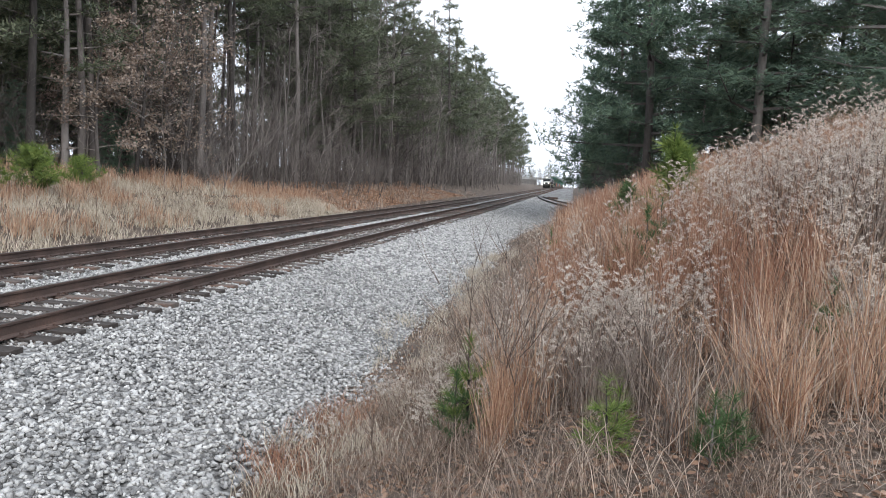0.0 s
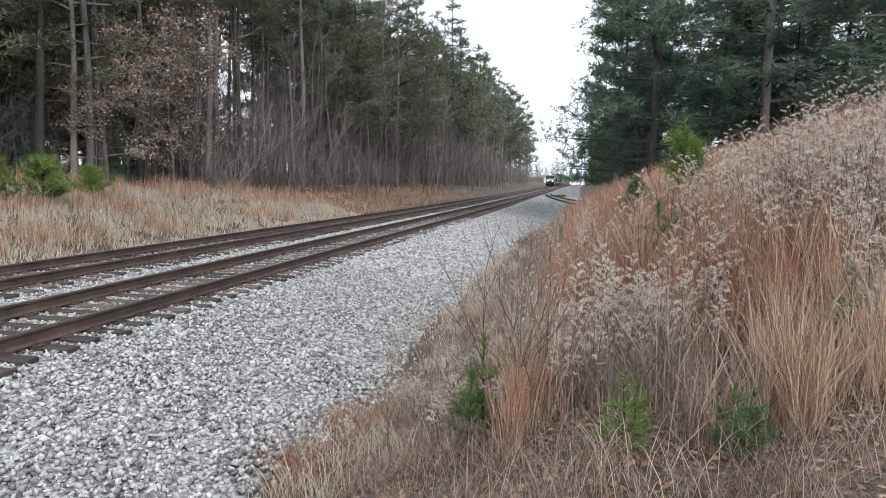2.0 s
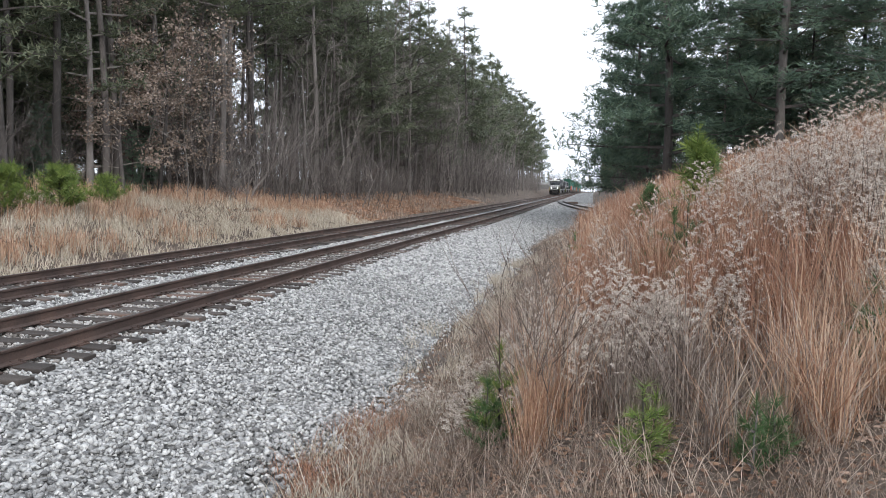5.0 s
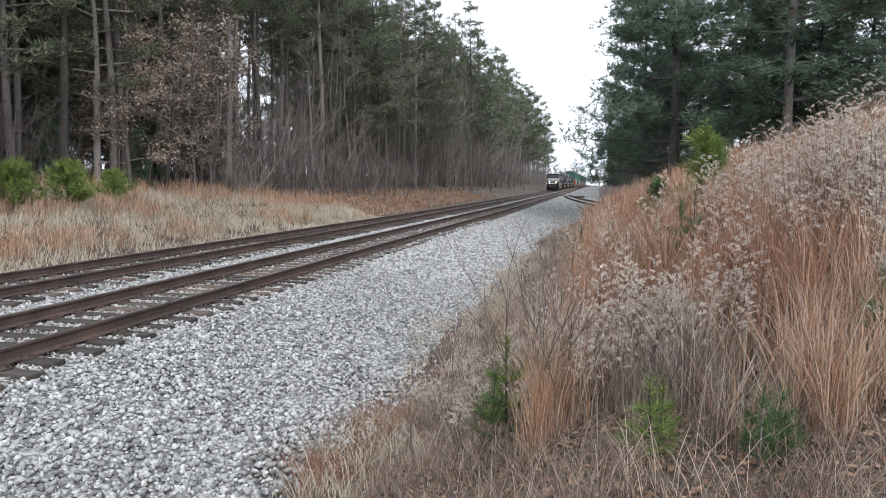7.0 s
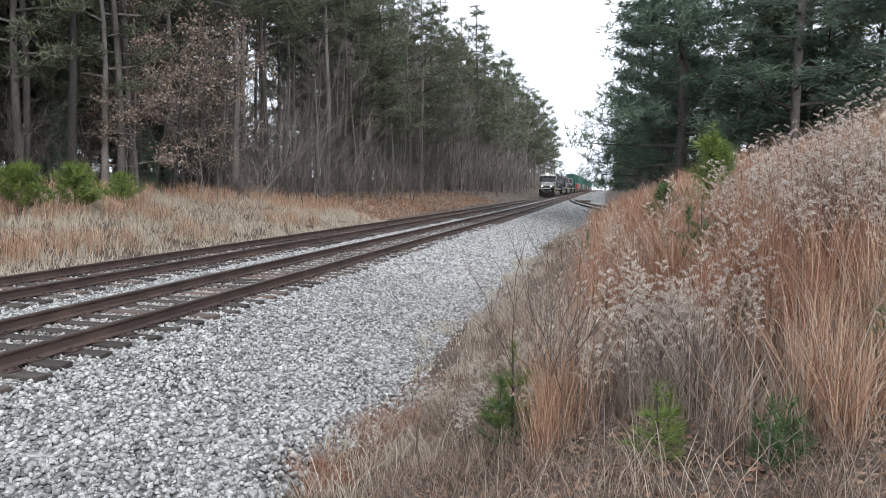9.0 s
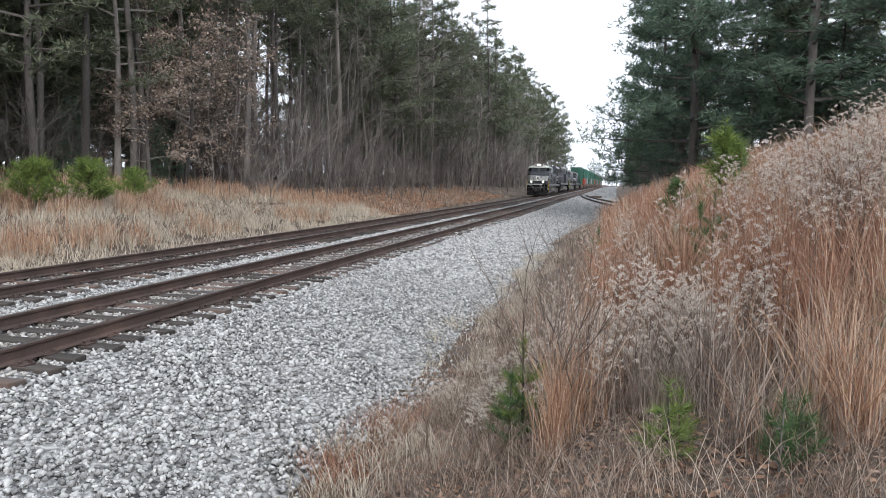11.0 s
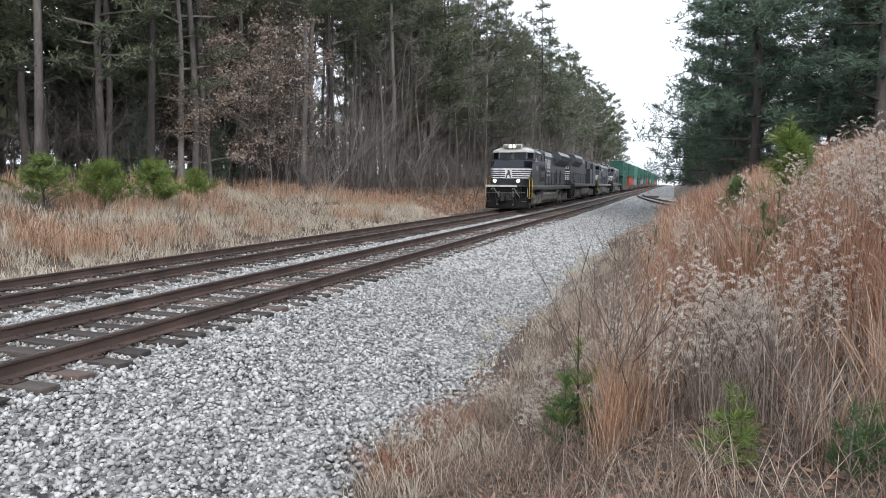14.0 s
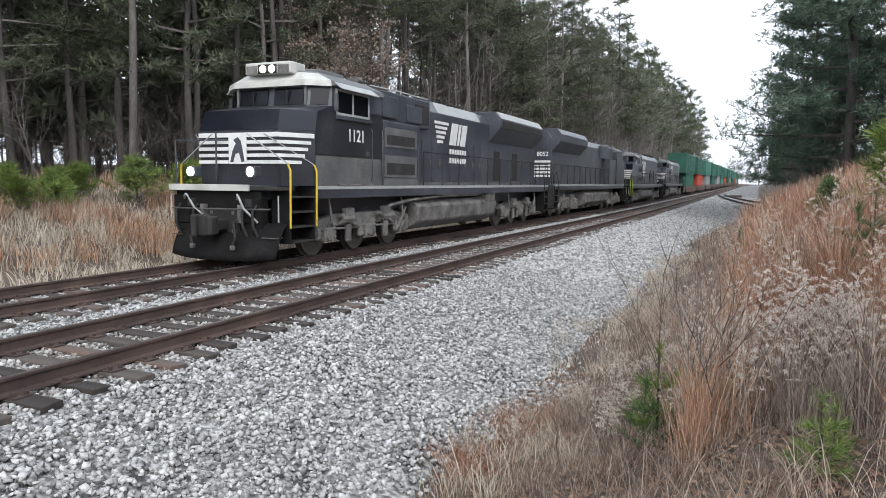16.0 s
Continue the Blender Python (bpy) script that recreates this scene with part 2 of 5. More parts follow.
def rail_mesh(bm, line, mat_top=1):
    """Sweeps the rail's section along points (x, y, z)."""
    rings = []
    for j, p in enumerate(line):
        d = (Vector(line[min(j + 1, len(line) - 1)]) - Vector(line[max(j - 1, 0)])).normalized()
        side = Vector((d.y, -d.x, 0)).normalized()
        rings.append([bm.verts.new(Vector(p) + side * a + Vector((0, 0, b))) for a, b in RAIL_SHAPE])
    k = len(RAIL_SHAPE)
    for a, b in zip(rings, rings[1:]):
        for i in range(k):
            f = bm.faces.new((a[i], a[(i + 1) % k], b[(i + 1) % k], b[i]))
            f.material_index = mat_top if i == 7 else 0
    bm.faces.new(rings[0][::-1])
    bm.faces.new(rings[-1])
    bmesh.ops.recalc_face_normals(bm, faces=bm.faces)


def tie_data():
    out = []
    for k in range(4):
        bm = bmesh.new()
        box(bm, -1.3, 1.3, -0.115, 0.115, -0.17, 0, 0.014)
        for v in bm.verts:
            v.co.x += 0.02 * noise.noise(v.co * 3 + Vector((k, 0, 0)))
            v.co.z += 0.012 * noise.noise(v.co * 4 + Vector((0, k, 0)))
        me = bpy.data.meshes.new("tie")
        bm.to_mesh(me)
        bm.free()
        me.materials.append(M_TIE)
        out.append(me)
    return out


def make_track(x, label):
    tr = thing("railway_track", label, "railway track", pose(x, 0, 0), kind="structure")
    for s in (-1, 1):
        bm = bmesh.new()
        rail_mesh(bm, [(s * GAUGE / 2 + float(bend(y)), y, float(rise(y))) for y in [-14, 0, *range(6, 78, 6), 100, 200, 300, 1000]])
        part("rail", bm, (M_RAIL, M_RAILTOP), tr, "rust-brown steel rail with worn head")
    rnd = random.Random(int(-x * 10))
    y, n, rest = -8.0, 0, Heap()
    spikes = Heap()
    while y < 420:
        m = pose(float(bend(y)) + rnd.uniform(-0.07, 0.07), y + rnd.uniform(-0.04, 0.04), float(rise(y)) - 0.192 + rnd.uniform(-0.012, 0.004), 0, 0, rnd.uniform(-1.6, 1.6))
        if n < 300:
            t = new("tie", TIES[rnd.randrange(4)])
            t.parent, t.matrix_basis = tr, m
        else:
            rest.add([m @ Vector(p) for p in ((-1.3, -0.115, 0), (1.3, -0.115, 0), (1.3, 0.115, 0), (-1.3, 0.115, 0), (-1.3, -0.115, -0.1), (1.3, -0.115, -0.1))], [(0, 1, 2, 3), (4, 5, 1, 0)])
        if y < 60:
            for s in (-1, 1):
                cx = s * GAUGE / 2
                p = [m @ Vector((cx + a, b, c)) for c in (0.001, 0.018) for a, b in ((-0.17, -0.09), (0.17, -0.09), (0.17, 0.09), (-0.17, 0.09))]
                spikes.add(p, [(0, 1, 5, 4), (1, 2, 6, 5), (2, 3, 7, 6), (3, 0, 4, 7), (4, 5, 6, 7)])
                for a, b in ((-0.095, 0.05), (0.095, -0.05), (-0.13, -0.05), (0.13, 0.05)):
                    q = [m @ Vector((cx + a + i, b + j, h)) for h in (0.01, 0.052) for i, j in ((-0.018, -0.014), (0.018, -0.014), (0.018, 0.014), (-0.018, 0.014))]
                    spikes.add(q, [(0, 1, 5, 4), (1, 2, 6, 5), (2, 3, 7, 6), (3, 0, 4, 7), (4, 5, 6, 7)])
        n += 1
        y += 0.505
    tagged(part("tie_plates_and_spikes", spikes.mesh(), M_RAIL, tr, "rusty tie plates and spikes"), kind="stuff")
    tagged(part("distant_ties", rest.mesh(), M_TIE, tr), kind="stuff")


TIES = tie_data()
make_bed()
make_track(NEAR_X, "rusty railway track on dark wooden ties in pale ballast")
make_track(FAR_X, "rusty railway track beside a grassy bank, carrying the train")


# ---- trees ----
def tuft(h, c, size, rnd, blades=8, up=0.4, width=0.05):
    """A bunch of needles: thin spikes that spread from one point."""
    for _ in range(blades):
        d = Vector((rnd.gauss(0, 1), rnd.gauss(0, 1), rnd.gauss(up, 0.75))).normalized()
        s = d.orthogonal().normalized() * (size * width)
        k = len(h.v)
        b = c + d * size * 0.12
        h.v.extend([tuple(b + s), tuple(b - s), tuple(c + d * size * rnd.uniform(0.6, 1.1))])
        h.f.append((k, k + 1, k + 2))


def pine_tree(height, first, spread, tufts, size, seed, needles, label, radius=0.2, full=False, blades=8, width=0.05, rough=False):
    """first: the height at which living limbs begin; full: branched down to the ground."""
    rnd = random.Random(seed)
    t = thing("pine_tree", label, "tree")
    trunk, limbs, crown = Heap(), Heap(), Heap()
    lean = Vector((rnd.uniform(-0.3, 0.3), rnd.uniform(-0.3, 0.3), 0))
    def axis(z):
        k = z / height
        return lean * k * k * 2 + Vector((0.12 * math.sin(z * 0.4 + seed), 0.12 * math.cos(z * 0.33 + seed), z)) - Vector((0.12 * math.sin(seed), 0.12 * math.cos(seed), 0))
    zs = [-0.4, 0.15, 1.2] + [height * k / 7 for k in range(1, 8)]
    trunk.limb([axis(z) for z in zs], [radius * 1.35, radius * 1.15] + [radius * max(0.12, 1 - 0.85 * z / height) for z in zs[2:]], 8)
    tips = []
    n = int((height - first) * (3.4 if full else (1.6 if rough else 2.6)))
    for i in range(n):
        z = first + (height - first) * (i + rnd.random()) / n
        k = (z - first) / (height - first)
        L = spread * ((1 - k) ** 0.42 * (0.65 + 0.5 * rnd.random()) + 0.06) if full else spread * (math.sin(math.pi * min(1, 0.28 + 0.72 * k)) * (0.5 + 0.6 * rnd.random()) + 0.1)
        a = i * 2.4 + rnd.uniform(-0.5, 0.5)
        b = axis(z)
        rise = rnd.uniform(0.0, 0.45) if not full else rnd.uniform(-0.1, 0.35)
        mid = b + Vector((math.cos(a), math.sin(a), rise * 0.5)) * L * 0.5
        end = b + Vector((math.cos(a + 0.15), math.sin(a + 0.15), rise)) * L
        limbs.limb([b, mid, end], [0.03 + L * 0.012, 0.02 + L * 0.006, 0.008], 3 if rough else 4)
        tips.append((b, mid, end, L))
        for s in (() if rough else (-1, 1)):
            e2 = mid + Vector((math.cos(a + s * 0.8), math.sin(a + s * 0.8), rise + 0.15)) * L * 0.45
            limbs.limb([mid, e2], [0.016, 0.006], 3)
            tips.append((b.lerp(mid, 0.7), mid, e2, L * 0.6))
    if not full and not rough:
        for i in range(int(first * 0.9)):
            z = first * rnd.uniform(0.35, 1)
            a, L = rnd.uniform(0, 6.28), rnd.uniform(0.4, 1.6)
            limbs.limb([axis(z), axis(z) + Vector((math.cos(a), math.sin(a), rnd.uniform(-0.2, 0.3))) * L], [0.022, 0.006], 3)
    w = [x[3] for x in tips]
    for b, mid, end, L in rnd.choices(tips, w, k=tufts):
        u = rnd.random() ** 0.6
        c = (mid.lerp(end, (u - 0.45) / 0.55) if u > 0.45 else b.lerp(mid, max(0.35, u / 0.45)))
        c = c + Vector((rnd.gauss(0, 0.16), rnd.gauss(0, 0.16), rnd.gauss(0.05, 0.14))) * (0.5 + L * 0.25)
        tuft(crown, c, size * rnd.uniform(0.7, 1.25), rnd, blades, 0.4, width)
    part("trunk", trunk.mesh(), M_BARK, t, "", True)
    tagged(part("branchwork", limbs.mesh(), M_BARK, t), kind="stuff")
    part("crown", crown.mesh(), needles, t)
    return t


def grow(h, p, d, L, r, depth, rnd, tips, droop=0.0, spread=0.65):
    """A branching limb."""
    path, rad, q = [p], [r], p
    k = 3 if depth else 2
    for i in range(k):
        d = (d + Vector((rnd.gauss(0, 0.13), rnd.gauss(0, 0.13), rnd.gauss(0.04 - droop, 0.1)))).normalized()
        q = q + d * (L / k)
        path.append(q)
        rad.append(r * (1 - 0.66 * (i + 1) / k))
    h.limb(path, rad, 6 if depth > 3 else (4 if depth > 1 else 3))
    tips.append((path[-2], q))
    if depth:
        for k in range(rnd.choice((3, 4, 4)) if depth > 1 else 4):
            b = path[rnd.choice((1, 2, 2, 3))]
            e = (d + Vector((rnd.gauss(0, spread), rnd.gauss(0, spread), rnd.gauss(0.1, 0.35)))).normalized()
            grow(h, b, e, L * rnd.uniform(0.5, 0.78), max(min(0.006, r * 0.7), r * 0.48), depth - 1, rnd, tips, droop, spread)


def leafy(h, c, size, rnd):
    d = Vector((rnd.gauss(0, 1), rnd.gauss(0, 1), rnd.gauss(-0.3, 0.7))).normalized()
    s = d.orthogonal().normalized()
    s = (s * math.cos(c.x * 9) + d.cross(s) * math.sin(c.x * 9)) * size * 0.33
    k = len(h.v)
    h.v.extend([tuple(c), tuple(c + d * size * 0.5 + s), tuple(c + d * size), tuple(c + d * size * 0.45 - s)])
    h.f.append((k, k + 1, k + 2, k + 3))


def bare_tree(height, seed, label, leaves=0, leaf=0.16, radius=0.13, depth=4, arms=13):
    rnd = random.Random(seed)
    t = thing("oak_tree" if leaves else "bare_tree", label, "tree")
    trunk, limbs, crown, tips = Heap(), Heap(), Heap(), []
    zs = [height * 0.78 * k / 6 for k in range(7)]
    ax = [Vector((0.25 * math.sin(z * 0.5 + seed), 0.25 * math.cos(z * 0.43 + seed), z)) for z in zs]
    ax = [p - Vector((ax[0].x, ax[0].y, 0.3 if i == 0 else 0)) for i, p in enumerate(ax)]
    trunk.limb(ax, [radius * (1.2 - 1.05 * i / 6.5) for i in range(7)], 7)
    for i in range(arms if not leaves else 18):
        k = rnd.uniform((0.14 if leaves else 0.32), 1.0)
        p = ax[int(k * 5.99)].lerp(ax[min(6, int(k * 5.99) + 1)], (k * 5.99) % 1)
        a = rnd.uniform(0, 6.28)
        up = rnd.uniform(0.35, 1.3) if not leaves else rnd.uniform(0.0, 0.7)
        d = Vector((math.cos(a), math.sin(a), up)).normalized()
        grow(limbs, p, d, height * rnd.uniform(0.10, 0.2) * (1.25 - 0.5 * k), radius * 0.34, depth - 2, rnd, tips, 0.05 if leaves else 0)
    for _ in range(leaves):
        a, b = rnd.choice(tips)
        leafy(crown, a.lerp(b, rnd.uniform(0.2, 1.1)) + Vector((rnd.gauss(0, 0.15), rnd.gauss(0, 0.15), rnd.gauss(-0.03, 0.1))), leaf * rnd.uniform(0.6, 1.2), rnd)
    part("trunk", trunk.mesh(), M_BARK, t, "", True)
    tagged(part("branchwork", limbs.mesh(), M_TWIG, t), kind="stuff")
    if leaves:
        part("crown", crown.mesh(), M_DEADLEAF, t, "clinging brown dead leaves")
    return t


def thicket(seed, label, stems=11):
    """A tangle of thin grey stems."""
    rnd = random.Random(seed)
    t = thing("bare_thicket", label, "shrub")
    h, tips = Heap(), []
    for _ in range(stems):
        p = Vector((rnd.gauss(0, 0.7), rnd.gauss(0, 0.7), -0.2))
        d = Vector((rnd.gauss(0, 0.22), rnd.gauss(0, 0.22), 1)).normalized()
        grow(h, p, d, rnd.uniform(0.4, 1.6), 0.012, 2, rnd, tips, 0.02, 0.6)
    tagged(part("branchwork", h.mesh(), M_BRUSH, t), kind="stuff")
    return t


def place(src, x, y, turn, size, sink=0.0, label=""):
    x += float(bend(y))
    m = pose(x, y, ground_z(x, y) - sink, 0, 0, turn) @ Matrix.Scale(size, 4)
    c = copy_thing(src, m)
    if label:
        c["label"] = label
    return c


class Grove:
    """Gathers many distant trees into one mesh."""
    def __init__(self):
        self.v, self.l, self.n, self.m, self.mats, self.at = [], [], [], [], [], 0

    def add(self, src, x, y, turn, size):
        x += float(bend(y))
        m = np.array(pose(x, y, ground_z(x, y), 0, 0, turn) @ Matrix.Scale(size, 4))
        for o in src.children:
            me = o.data
            if "np" not in CACHE.setdefault(me.name, {}):
                co = np.empty(len(me.vertices) * 3, dtype=np.float32)
                me.vertices.foreach_get("co", co)
                lo = np.empty(len(me.loops), dtype=np.int32)
                me.loops.foreach_get("vertex_index", lo)
                sz = np.empty(len(me.polygons), dtype=np.int32)
                me.polygons.foreach_get("loop_total", sz)
                CACHE[me.name]["np"] = (co.reshape(-1, 3), lo, sz)
            co, lo, sz = CACHE[me.name]["np"]
            if me.materials[0] not in self.mats:
                self.mats.append(me.materials[0])
            self.v.append(co @ m[:3, :3].T + m[:3, 3])
            self.l.append(lo + self.at)
            self.n.append(sz)
            self.m.append(np.full(len(sz), self.mats.index(me.materials[0]), dtype=np.int32))
            self.at += len(co)

    def build(self, name, label):
        ob = fast_mesh(name, np.concatenate(self.v), np.concatenate(self.l), np.concatenate(self.n), self.mats[0])
        for k in self.mats[1:]:
            ob.data.materials.append(k)
        ob.data.polygons.foreach_set("material_index", np.concatenate(self.m))
        return tagged(ob, label, "woods", kind="stuff")


CACHE = {}


def fast_mesh(name, verts, faces_flat, sizes, material):
    me = bpy.data.meshes.new(name)
    me.vertices.add(len(verts))
    me.vertices.foreach_set("co", np.ascontiguousarray(verts, dtype=np.float32).ravel())
    me.loops.add(len(faces_flat))
    me.loops.foreach_set("vertex_index", np.ascontiguousarray(faces_flat, dtype=np.int32))
    me.polygons.add(len(sizes))
    me.polygons.foreach_set("loop_start", np.concatenate([[0], np.cumsum(sizes)[:-1]]).astype(np.int32))
    me.update(calc_edges=True)
    me.materials.append(material)
    return new(name, me)


def drop_source(src):
    for o in (*src.children_recursive, src):
        bpy.data.objects.remove(o)


LP = "tall forest pine with a bare trunk and dark green crown"
FP = "forest pine with a ragged olive green crown"
BT = "leafless grey hardwood tree at the forest edge"
pines = [pine_tree(22 + s, 9.5 + s * 0.8, 3.5, 1150, 0.44, 10 + s, M_NEEDLE, LP, 0.2, False, 5, 0.075) for s in range(4)]
lowpines = [pine_tree(19 + s, 4.5, 3.9, 1450, 0.44, 20 + s, M_NEEDLE, FP, 0.2, False, 5, 0.075) for s in range(2)]
farpines = [pine_tree(20 + s, 5.0, 3.9, 330, 0.9, 24 + s, M_NEEDLE, FP, 0.2, False, 7, 0.07, True) for s in range(3)]
shadepines = [pine_tree(20 + s, 1.5, 3.4, 360, 1.05, 27 + s, M_NEEDLE, "dark forest pine deep in the woods", 0.2, False, 4, 0.12, True) for s in range(2)]
bares = [bare_tree(16 + 2 * s, 30 + s, BT, depth=5, arms=9) for s in range(3)]
farbares = [bare_tree(17 + 2 * s, 34 + s, BT, depth=3, arms=8) for s in range(3)]
oaks = [bare_tree(9 + 2 * s, 40 + s, "slender oak holding pale brown dead leaves", 2200, 0.15, 0.1) for s in range(3)]
brush = [thicket(50 + s, "leafless grey-brown thicket at the forest edge") for s in range(4)]
RP = "full green pine branched to the ground on the bank"
bankpines = [pine_tree(17 + 2 * s, 1.0, 4.3, 5800, 0.34, 60 + s, M_NEEDLE_BLUE, RP, 0.2, True, 7, 0.065) for s in range(2)]


def left_forest():
    rnd = random.Random(5)
    grove = Grove()
    y = -4.0
    while y < 305:
        far = max(0, (y - 60) / 100)
        for row, (x0, x1) in enumerate(((-23.2, -25.5), (-26, -30), (-30.5, -36), (-37, -44), (-45, -54))):
            if row == 4 and y > 110 or row == 3 and y > 170 or row == 2 and y > 260:
                continue
            if row == 0 and y < 20:
                continue
            x, yy = rnd.uniform(x0, x1), y + rnd.uniform(-1.2, 1.2)
            q = rnd.random()
            if y > 70 and row == 0:
                x += 2.0
            az = math.degrees(math.atan2(-x, yy))
            gap = 23.5 < az < 32.5
            if az > 43 and row >= 2 and rnd.random() < 0.1:
                continue
            if 58 < y < 150 and rnd.random() < (0, 0.0, 0.25, 0.3, 0.3)[row]:
                continue
            if gap and ((row >= 3 and rnd.random() < 0.5) or (row == 2 and rnd.random() < 0.35)):
                continue
            if row >= 3 or (row == 2 and not gap):
                src = rnd.choice(shadepines)
            elif y < 64:
                src = rnd.choice(pines) if q < (0.85 if row else 0.7) else rnd.choice(bares)
                if az > 35:
                    src = rnd.choice(lowpines if rnd.random() < 0.6 else pines)
            elif y < 105:
                src = rnd.choice(lowpines) if q < 0.4 else rnd.choice(bares if q < 0.85 else pines)
            else:
                src = rnd.choice(farpines) if q < 0.45 else rnd.choice(farbares)
            grown = 1.0 + 0.36 * min(1, max(0, (y - 45) / 30)) + 0.12 * ease(120, 220, y)
            (grove.add if row >= 3 or y > 150 else place)(src, x, yy, rnd.uniform(0, 360), rnd.uniform(0.82, 1.1) * grown)
        y += rnd.uniform(2.0, 3.0) * (1 + 0.7 * min(far, 2))
    for _ in range(150):
        y = 36 + 130 * rnd.random() ** 1.2
        place(rnd.choice(brush), rnd.uniform(-27, -20.4), y, rnd.uniform(0, 360), rnd.choice((0.9, 1.2, 1.6, 2.0, 2.6, 3.3)) * rnd.uniform(0.85, 1.15) * (1 + 0.3 * ease(50, 90, y)))
    for _ in range(55):
        place(rnd.choice(bares), rnd.uniform(-25.5, -20.6), 44 + 106 * rnd.random() ** 1.3, rnd.uniform(0, 360), rnd.uniform(0.45, 0.95))
    for _ in range(26):
        place(rnd.choice(lowpines), rnd.uniform(-26, -23), rnd.uniform(58, 130), rnd.uniform(0, 360), rnd.uniform(0.5, 0.85))
    for _ in range(60):
        grove.add(rnd.choice(brush), rnd.uniform(-27, -21), rnd.uniform(150, 310), rnd.uniform(0, 360), rnd.uniform(2, 3.4))
    for _ in range(45):
        place(rnd.choice(brush), rnd.uniform(-34, -25), rnd.uniform(12, 64), rnd.uniform(0, 360), rnd.uniform(1.2, 2.4))
    for _ in range(170):
        x, y = rnd.uniform(-64, -27), rnd.uniform(-4, 90)
        az = math.degrees(math.atan2(-x, y))
        if (az > 33 or (az > 18 and x < -36)) and (az < 43 or rnd.random() < 0.95):
            grove.add(rnd.choice(shadepines), x, y, rnd.uniform(0, 360), rnd.uniform(0.22, 0.5))
    for x, y, k, size in ((-21.8, 38.8, 0, 1.1), (-24.0, 28.0, 1, 1.05), (-23.4, 31.4, 2, 1.0), (-22.6, 44.5, 3, 1.05)):
        place(pines[k], x, y, rnd.uniform(0, 360), size)
    for x, y, s in ((-22.4, 30.6, 1.05), (-22.8, 34.0, 1.15), (-22.0, 37.5, 1.0), (-23.4, 39.5, 1.25), (-24.4, 32.5, 1.3), (-23.6, 36.2, 1.35)):
        place(rnd.choice(oaks), x, y, rnd.uniform(0, 360), s)
    for x, y, size in ((-23.4, 32.6, 0.2), (-24.4, 35.5, 0.26), (-25.6, 29.0, 0.24)):
        place(bankpines[0], x, y, 40 * size, size, 0.0, "small dark evergreen under the forest edge")
    grove.build("distant_forest", "dense dark pine and hardwood forest behind the front trees")


left_forest()


def right_forest():
    rnd = random.Random(8)
    grove = Grove()
    for x, y, s in ((5.0, 46, 1.5), (10.4, 41, 1.4), (16.0, 38, 1.3), (5.3, 57, 1.5), (4.6, 68, 1.35), (20.5, 43, 1.3), (25, 37, 1.2), (13, 50, 1.3), (31, 42, 1.2)):
        place(rnd.choice(bankpines), x, y, rnd.uniform(0, 360), s)
    for x, y, s in ((7.6, 42, 0.5), (4.2, 51, 0.55), (12.6, 44, 0.6), (9.0, 46, 0.6), (18, 42, 0.5), (22.5, 40, 0.55)):
        place(bankpines[1], x, y, 70 * s, s, 0.0, "half-grown green pine under the taller pines")
    for _ in range(22):
        place(rnd.choice(shadepines), rnd.uniform(5, 40), rnd.uniform(38, 56), rnd.uniform(0, 360), rnd.uniform(0.2, 0.36), 0.0, "low green evergreen at the foot of the pines")
    for _ in range(22):
        place(rnd.choice(brush), rnd.uniform(3.4, 26), rnd.uniform(38, 75), rnd.uniform(0, 360), rnd.uniform(0.9, 1.5))
    for _ in range(60):
        grove.add(rnd.choice(farpines + shadepines), rnd.uniform(11, 62), rnd.uniform(46, 95), rnd.uniform(0, 360), rnd.uniform(0.85, 1.1))
    y = 62
    while y < 430:
        for x0 in (6.5, 10, 15):
            grove.add(rnd.choice((lowpines + bares) if y < 150 and x0 < 9 else (farpines + farbares)), x0 + rnd.uniform(-1, 1.5), y, rnd.uniform(0, 360), rnd.uniform(0.7, 1.0))
        grove.add(rnd.choice(brush), rnd.uniform(4.5, 8), y, rnd.uniform(0, 360), rnd.uniform(1.5, 2.5))
        y += rnd.uniform(5, 9)
    grove.build("distant_forest", "dense green pine woods behind the bank")


def far_woods():
    """Tree belts that close the view behind the bridge."""
    rnd = random.Random(9)
    grove = Grove()
    for _ in range(90):
        grove.add(rnd.choice(farpines + farbares), rnd.uniform(-70, 60), rnd.uniform(670, 900), rnd.uniform(0, 360), rnd.uniform(0.8, 1.3))
    for _ in range(70):
        x = rnd.uniform(-34, -18) if rnd.random() < 0.5 else rnd.uniform(7, 24)
        grove.add(rnd.choice(farbares if x < 0 else farpines + farbares), x, rnd.uniform(380, 640), rnd.uniform(0, 360), rnd.uniform(0.6, 0.85))
    grove.build("distant_forest", "hazy tree belts far along the railway")


right_forest()
far_woods()
for k in pines + lowpines + farpines + shadepines + bares + farbares + oaks + brush + bankpines:
    drop_source(k)


# ---- train ----
M_BLACK = mottled("black_engine_paint", [(0.3, (0.022, 0.024, 0.030)), (0.52, (0.050, 0.054, 0.066)), (0.78, (0.125, 0.127, 0.136))], 0.9, 14, 0.36, 0, 0.05, 0.003)
M_BLACK.node_tree.nodes["Principled BSDF"].inputs["Specular IOR Level"].default_value = 0.5
M_NOSE = mottled("dark_nose_paint", [(0.3, (0.010, 0.011, 0.014)), (0.55, (0.024, 0.026, 0.032)), (0.82, (0.07, 0.071, 0.075))], 1.1, 16, 0.32, 0, 0.05, 0.003)
M_GLOSS = plain("glossy_black_nose", (0.008, 0.009, 0.016), 0.14)
M_WHITE = plain("dirty_white_paint", (0.72, 0.72, 0.70), 0.5)
